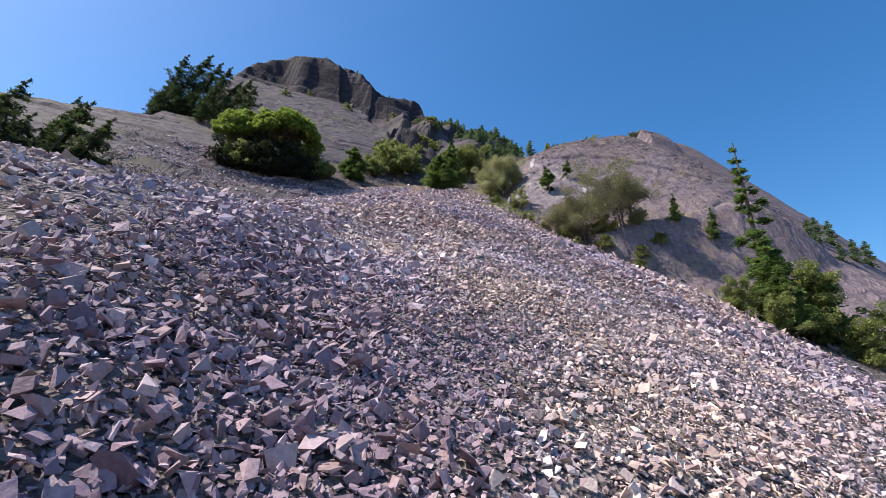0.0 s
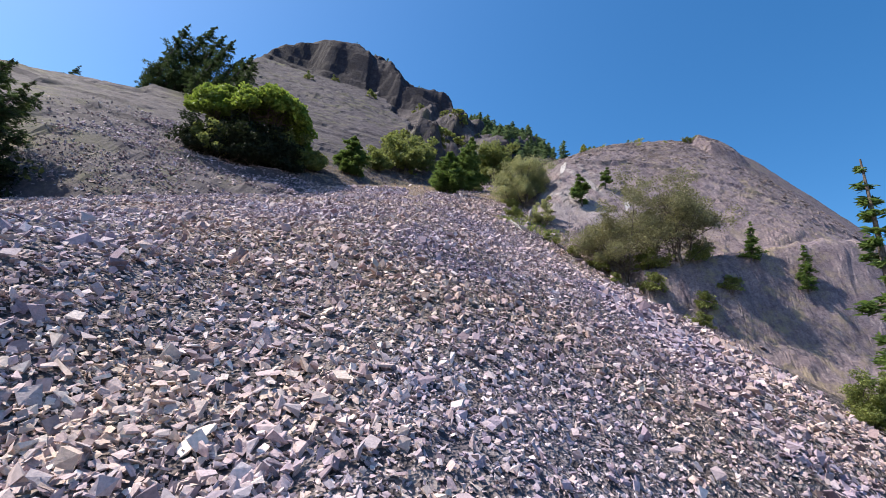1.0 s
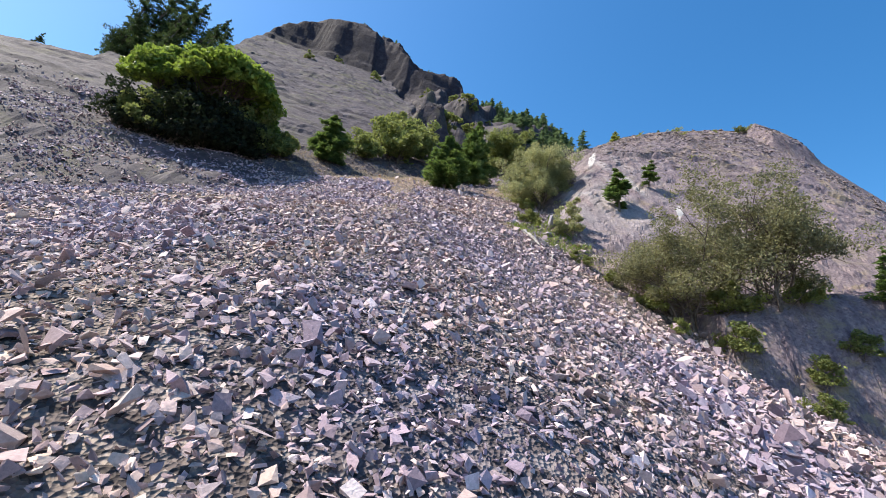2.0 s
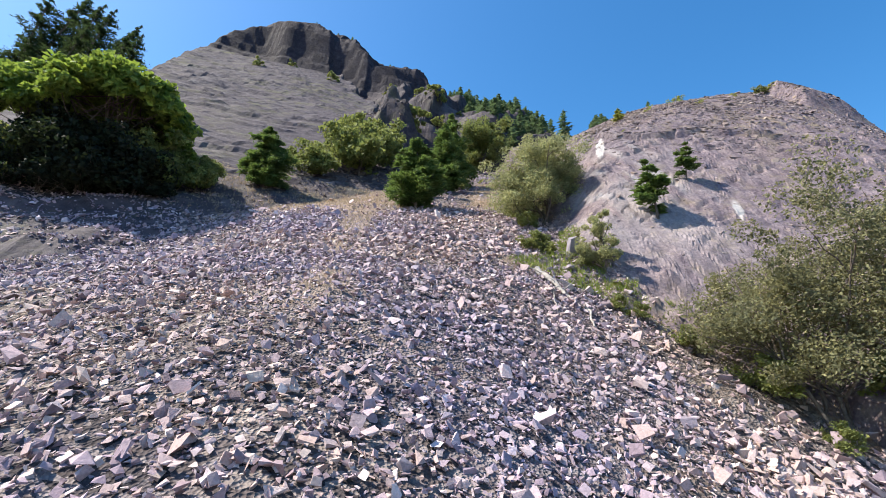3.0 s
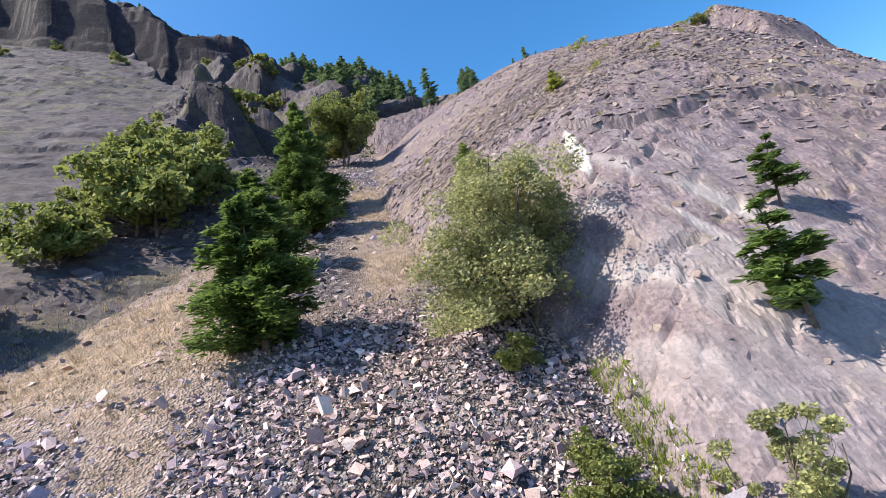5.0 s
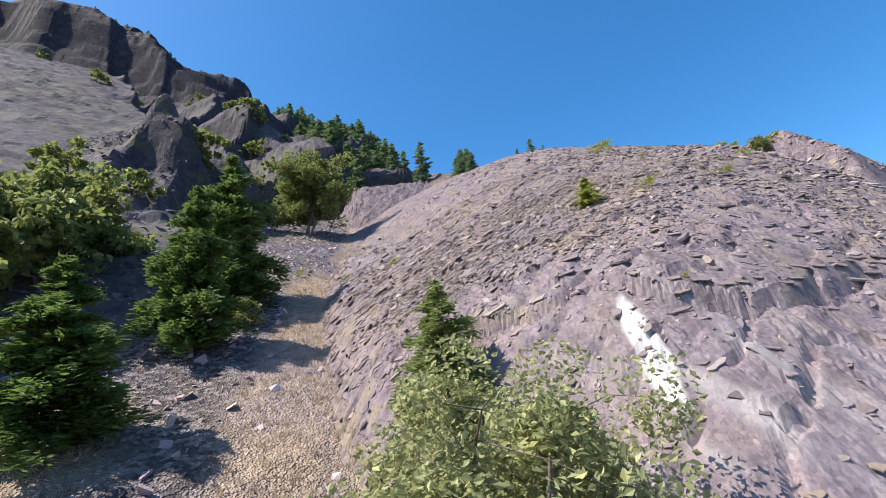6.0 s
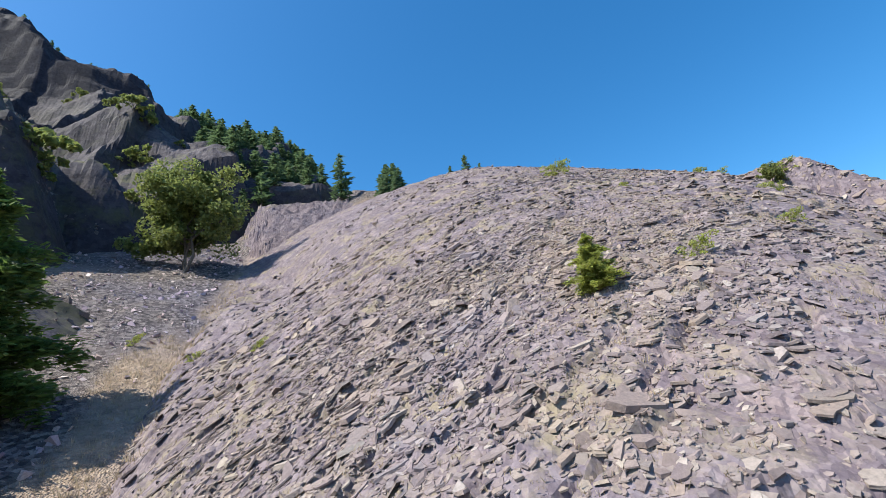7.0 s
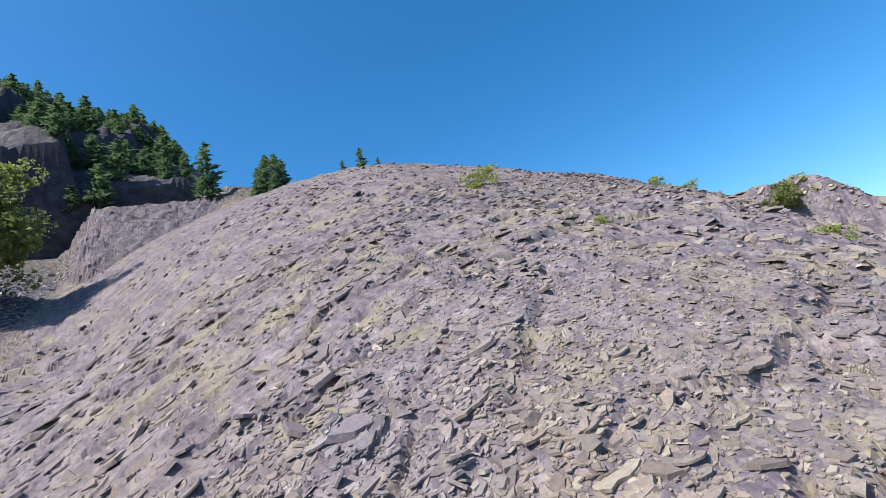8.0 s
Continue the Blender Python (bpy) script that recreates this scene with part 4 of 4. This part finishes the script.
x, y = rng.uniform(-100, 6, 40000), rng.uniform(10, 118, 40000)
ok = (mountain_height(x, y) > scree_height(x, y)) & (x > slab_edge(y) - 5) & ((y > 50) & (fbm(x, y, 8, 3) + 0.35 * ease(-20, -10, x) > rng.uniform(0, 0.8, len(x))))
x, y = x[ok], y[ok]
size = np.clip(0.4 * np.exp(0.5 * rng.normal(size=len(x))), 0.15, 1.4)
rubble = strew("rubble", SHAPES, np.stack([x, y, mountain_z(x, y) + 0.05 * size], -1), size, turns(slope_normal(mountain_height, x, y), rng, 0.5), RUBBLE)
tagged(rubble, "grey rubble on the foot of the mountain", "stones", kind="stuff")


# ---- grass ----
def blades(name, x, y, z, high, mat, rng, per=6):
    """Tufts of narrow bent blades as one mesh."""
    n = len(x) * per
    foot = np.repeat(np.stack([x, y, z - 0.03], -1), per, 0) + rng.normal(0, 0.07, (n, 3)) * (1, 1, 0)
    h = np.repeat(high, per) * rng.uniform(0.5, 1.2, n)
    w = rng.uniform(0, 2 * np.pi, n)
    side = np.stack([np.cos(w), np.sin(w), 0 * w], -1) * (0.05 * h + 0.006)[:, None]
    top = foot + np.stack([rng.normal(0, 0.35, n) * h, rng.normal(0, 0.35, n) * h, h], -1)
    verts = np.stack([foot - side, foot + side, top], 1).reshape(-1, 3)
    return new(name, mesh_of(name, verts, np.arange(3 * n).reshape(-1, 3), mat))


x, y = rng.uniform(-36, 24, 60000), rng.uniform(8, 100, 60000)
ok = (dry_grass(x, y) > rng.uniform(0.35, 1.0, len(x))) & ((scree_z(x, y) > mountain_z(x, y) - 0.5) | ((y < 60) & (x > -25)))
x, y = x[ok], y[ok]
tagged(blades("dry_grass", x, y, ground_z(x, y), rng.uniform(0.12, 0.34, len(x)), STRAW, rng), "bleached dry grass between the stones", "grass", kind="stuff")
x, y = rng.uniform(10, 48, 26000), rng.uniform(36, 78, 26000)
ok = (above_break(x, y) > 1) & (slab_cover(x, y) * (0.55 + fbm(x, y, 3, 3)) > rng.uniform(0.15, 0.85, len(x)))
x, y = x[ok], y[ok]
tagged(blades("slab_grass", x, y, dome_z(x, y), rng.uniform(0.06, 0.16, len(x)), STRAW, rng), "thin dry grass in the cracks of the slab", "grass", kind="stuff")
x, y = rng.uniform(5, 13, 9000), rng.uniform(22, 42, 9000)
gap = dome_height(x, y) - scree_height(x, y)
ok = (np.abs(gap - 0.3) < 0.8) & (fbm(x, y, 3, 3) > -0.15)
x, y = x[ok], y[ok]
tagged(blades("green_grass", x, y, ground_z(x, y), rng.uniform(0.15, 0.4, len(x)), FRESH, rng), "fresh yellow-green grass along the foot of the slab", "grass", kind="stuff")


# ---- fallen timber ----
def fallen_log(name, x0, y0, x1, y1, thick, stubs, label):
    thing = new(name)
    a, b = np.array([x0, y0, float(ground_z(x0, y0)) + 0.1 + thick]), np.array([x1, y1, float(ground_z(x1, y1)) + 0.1 + 0.5 * thick])
    u = np.linspace(0, 1, 9)[:, None]
    r = np.random.RandomState(3 + int(100 * thick))
    line = a * (1 - u) + b * u + r.normal(0, 0.035, (9, 3))
    v, f = tube(line, np.linspace(thick, 0.4 * thick, 9), 9)
    part_of("trunk", v, f, DEAD, thing, smooth=True)
    for k in range(stubs):
        c = line[1 + k]
        e = c + r.normal(0, 0.5, 3) * (1, 1, 0.3) + (0, 0, 0.35)
        v, f = tube([c, (c + e) / 2 + r.normal(0, 0.06, 3), e], [0.045, 0.03, 0.012], 5)
        part_of("branch", v, f, DEAD, thing, smooth=True)
    return tagged(thing, label, "log")


fallen_log("fallen_log", 6.2, 33.6, 7.3, 30.9, 0.18, 7, "bleached fallen tree trunk with broken branches on the scree")
fallen_log("fallen_branch", 6.4, 31.6, 6.1, 29.2, 0.05, 3, "thin bleached dead branch lying on the scree")
fallen_log("fallen_branch", 7.9, 30.8, 7.5, 28.6, 0.09, 2, "thick bleached dead branch among pale boulders")


# ---- single stones ----
def single_stones(parent, shapes, height, name, count, x0, x1, y0, y1, lo, hi, tilt, rng, ok, mat, lean=0.0, sink=-0.08):
    meshes = [mesh_of(name, v, f, mat) for v, f in shapes]
    made = 0
    while made < count:
        x, y = rng.uniform(x0, x1), rng.uniform(y0, y1)
        if not ok(x, y):
            continue
        k = lo + (hi - lo) * rng.uniform() ** 2.0
        n = slope_normal(height, np.array([x]), np.array([y])) + (0.2 * lean, lean, 0.3 * lean)
        m = Matrix(turns(n / np.linalg.norm(n), rng, tilt)[0].tolist()).to_4x4()
        ob = new(name, meshes[made % len(meshes)])
        ob.parent = parent
        ob.matrix_basis = Matrix.Translation((x, y, float(ground_z(x, y)) - sink * k)) @ m @ Matrix.Diagonal((k, k, k, 1))
        made += 1


def on_slab(x, y):
    return dome_height(x, y) > scree_height(x, y) + 1.5


single_stones(ground, SHAPES, scree_height, "stone", 290, -11, 8.5, -22, 46, 0.17, 0.36, 0.5, rng, lambda x, y: scree_height(x, y) > dome_height(x, y), STONE)
single_stones(rock_dome, FLAKES, dome_height, "flake", 70, 13, 36, 44, 66, 0.2, 0.42, 0.05, rng, on_slab, CHIP, 0.25, 0.0)

# thin ledges, and the broken edge of the slab's upper layer
def ledge_shape(seed, thick):
    """A long thin plate with an uneven broken lower edge and a buried upper edge."""
    r = np.random.RandomState(seed)
    u = np.linspace(-0.5, 0.5, 6)
    low = np.c_[u, -0.5 + r.uniform(-0.1, 0.12, 6)]
    low[0, 1] += 0.35
    low[5, 1] += 0.35
    ring = np.concatenate([low, [(0.42, 0.45), (0.0, 0.5), (-0.42, 0.42)]])
    n = len(ring)
    top = np.c_[ring * (0.97, 0.95), np.r_[np.full(6, thick * 0.5), np.full(3, -thick * 0.3)]]
    bottom = np.c_[ring, np.full(n, -thick * 0.5)]
    k, m = np.arange(n), (np.arange(n) + 1) % n
    faces = [(0, i, i + 1) for i in range(1, n - 1)] + [(n, n + i + 1, n + i) for i in range(1, n - 1)]
    return np.concatenate([top, bottom]), np.array(faces + list(np.c_[k + n, m + n, m]) + list(np.c_[k + n, m, k]))


LEDGES = [mesh_of("flake", *ledge_shape(300 + n, 0.09 + 0.03 * (n % 3)), CHIP) for n in range(12)]


def lay_ledge(x, y, long, deep, heading, lift, n):
    """A ledge along a heading, its lower edge lifted off the slab."""
    up = Vector(slope_normal(dome_height, np.array([x]), np.array([y]))[0].tolist())
    along = Vector((math.cos(heading), math.sin(heading), 0))
    along = (along - up * along.dot(up)).normalized()
    m = Matrix((along, up.cross(along), up)).transposed().to_4x4()
    ob = new("flake", LEDGES[n % len(LEDGES)])
    ob.parent = rock_dome
    ob.matrix_basis = (Matrix.Translation((x, y, float(dome_z(x, y)) + 0.03)) @ m @ pose(0, 0, 0, -lift, 0, 0) @ Matrix.Diagonal((long, deep, 0.3 * (long + deep), 1)))


x, y = rng.uniform(9, 52, 6400), rng.uniform(22, 76, 6400)
ok = (dome_height(x, y) > scree_height(x, y) + 0.5) & (fbm(x, y, 5, 3) > rng.uniform(-0.5, 0.35, len(x))) & (above_break(x, y) > rng.uniform(-9, 1.5, len(x)))
x, y = x[ok], y[ok]
up = slope_normal(dome_height, x, y)
w = rng.uniform(-0.55, 0.35, len(x))
along = np.stack([np.cos(w), np.sin(w), 0 * w], -1)
along -= up * (along * up).sum(1)[:, None]
along /= np.linalg.norm(along, axis=1)[:, None]
lift = np.radians(rng.uniform(6, 22, len(x)))[:, None]
back = np.cross(up, along)
back, up = back * np.cos(lift) - up * np.sin(lift), up * np.cos(lift) + back * np.sin(lift)
size = 0.18 + 0.75 * rng.uniform(size=len(x)) ** 2.4
wide = [(v * (1, 0.3 + 0.03 * k, 0.55), f) for k, (v, f) in enumerate(ledge_shape(320 + k, 0.09 + 0.03 * (k % 3)) for k in range(8))]
tagged(strew("rock_ledges", wide, np.stack([x, y, dome_z(x, y) + 0.02], -1), size, np.stack([along, back, up], -1), CHIPS), "short thin ledges breaking out of the slab", "stones", kind="stuff")

for n in range(34):
    x = 12.6 + 0.62 * n * (0.8 + 0.012 * n) + rng.uniform(-0.1, 0.1)
    y = float(np.interp(x, [a for a, _ in BREAK], [b for _, b in BREAK])) + rng.uniform(0.1, 0.5)
    y += 0.35 * float(fbm(np.array([x]), np.array([y]), 2.5, 3)[0])
    lay_ledge(x, y, rng.uniform(0.3, 0.8), rng.uniform(0.2, 0.4), rng.uniform(-0.75, 0.1), rng.uniform(4, 12), n)
made = 0
while made < 150:
    x, y = rng.uniform(11, 34), rng.uniform(39, 66)
    if on_slab(x, y) and fbm(np.array([x]), np.array([y]), 6, 3)[0] > -0.15 and above_break(np.array([x]), np.array([y]))[0] > rng.uniform(-6, 2):
        k = 0.2 + 0.7 * rng.uniform() ** 1.6
        lay_ledge(x, y, k, rng.uniform(0.3, 0.5) * k + 0.1, rng.uniform(-0.5, 0.35), rng.uniform(8, 22), made)
        made += 1


# ---- larger blocks at the slab's foot ----
def block(x, y, size, turn, tip, seed, label):
    v, f = stone_shape(seed, 11, 1.0, 1.0)
    thing = new("boulder", mesh_of("boulder", v * size, f, STONE))
    thing.matrix_basis = Matrix.Translation((x, y, float(ground_z(x, y)) + 0.22 * size[2])) @ pose(0, 0, 0, tip, 0, turn)
    tagged(thing, label, "boulder")


block(8.9, 35.5, (0.8, 0.45, 2.0), 20, 14, 401, "upright slab of grey rock standing at the foot of the cliff")
for n, (x, y, k) in enumerate(((8.0, 33.6, 0.8), (7.6, 32.6, 0.9), (8.6, 32.6, 0.75), (8.4, 34.6, 0.7), (7.1, 34.4, 0.6), (9.2, 31.6, 0.7), (6.4, 32.0, 0.6), (-5.2, 2.5, 0.6), (3.2, 9.0, 0.55))):
    block(x, y, (k, 0.75 * k, 0.45 * k), 67 * n, 25, 410 + n, "pale angular boulder among the broken stones")
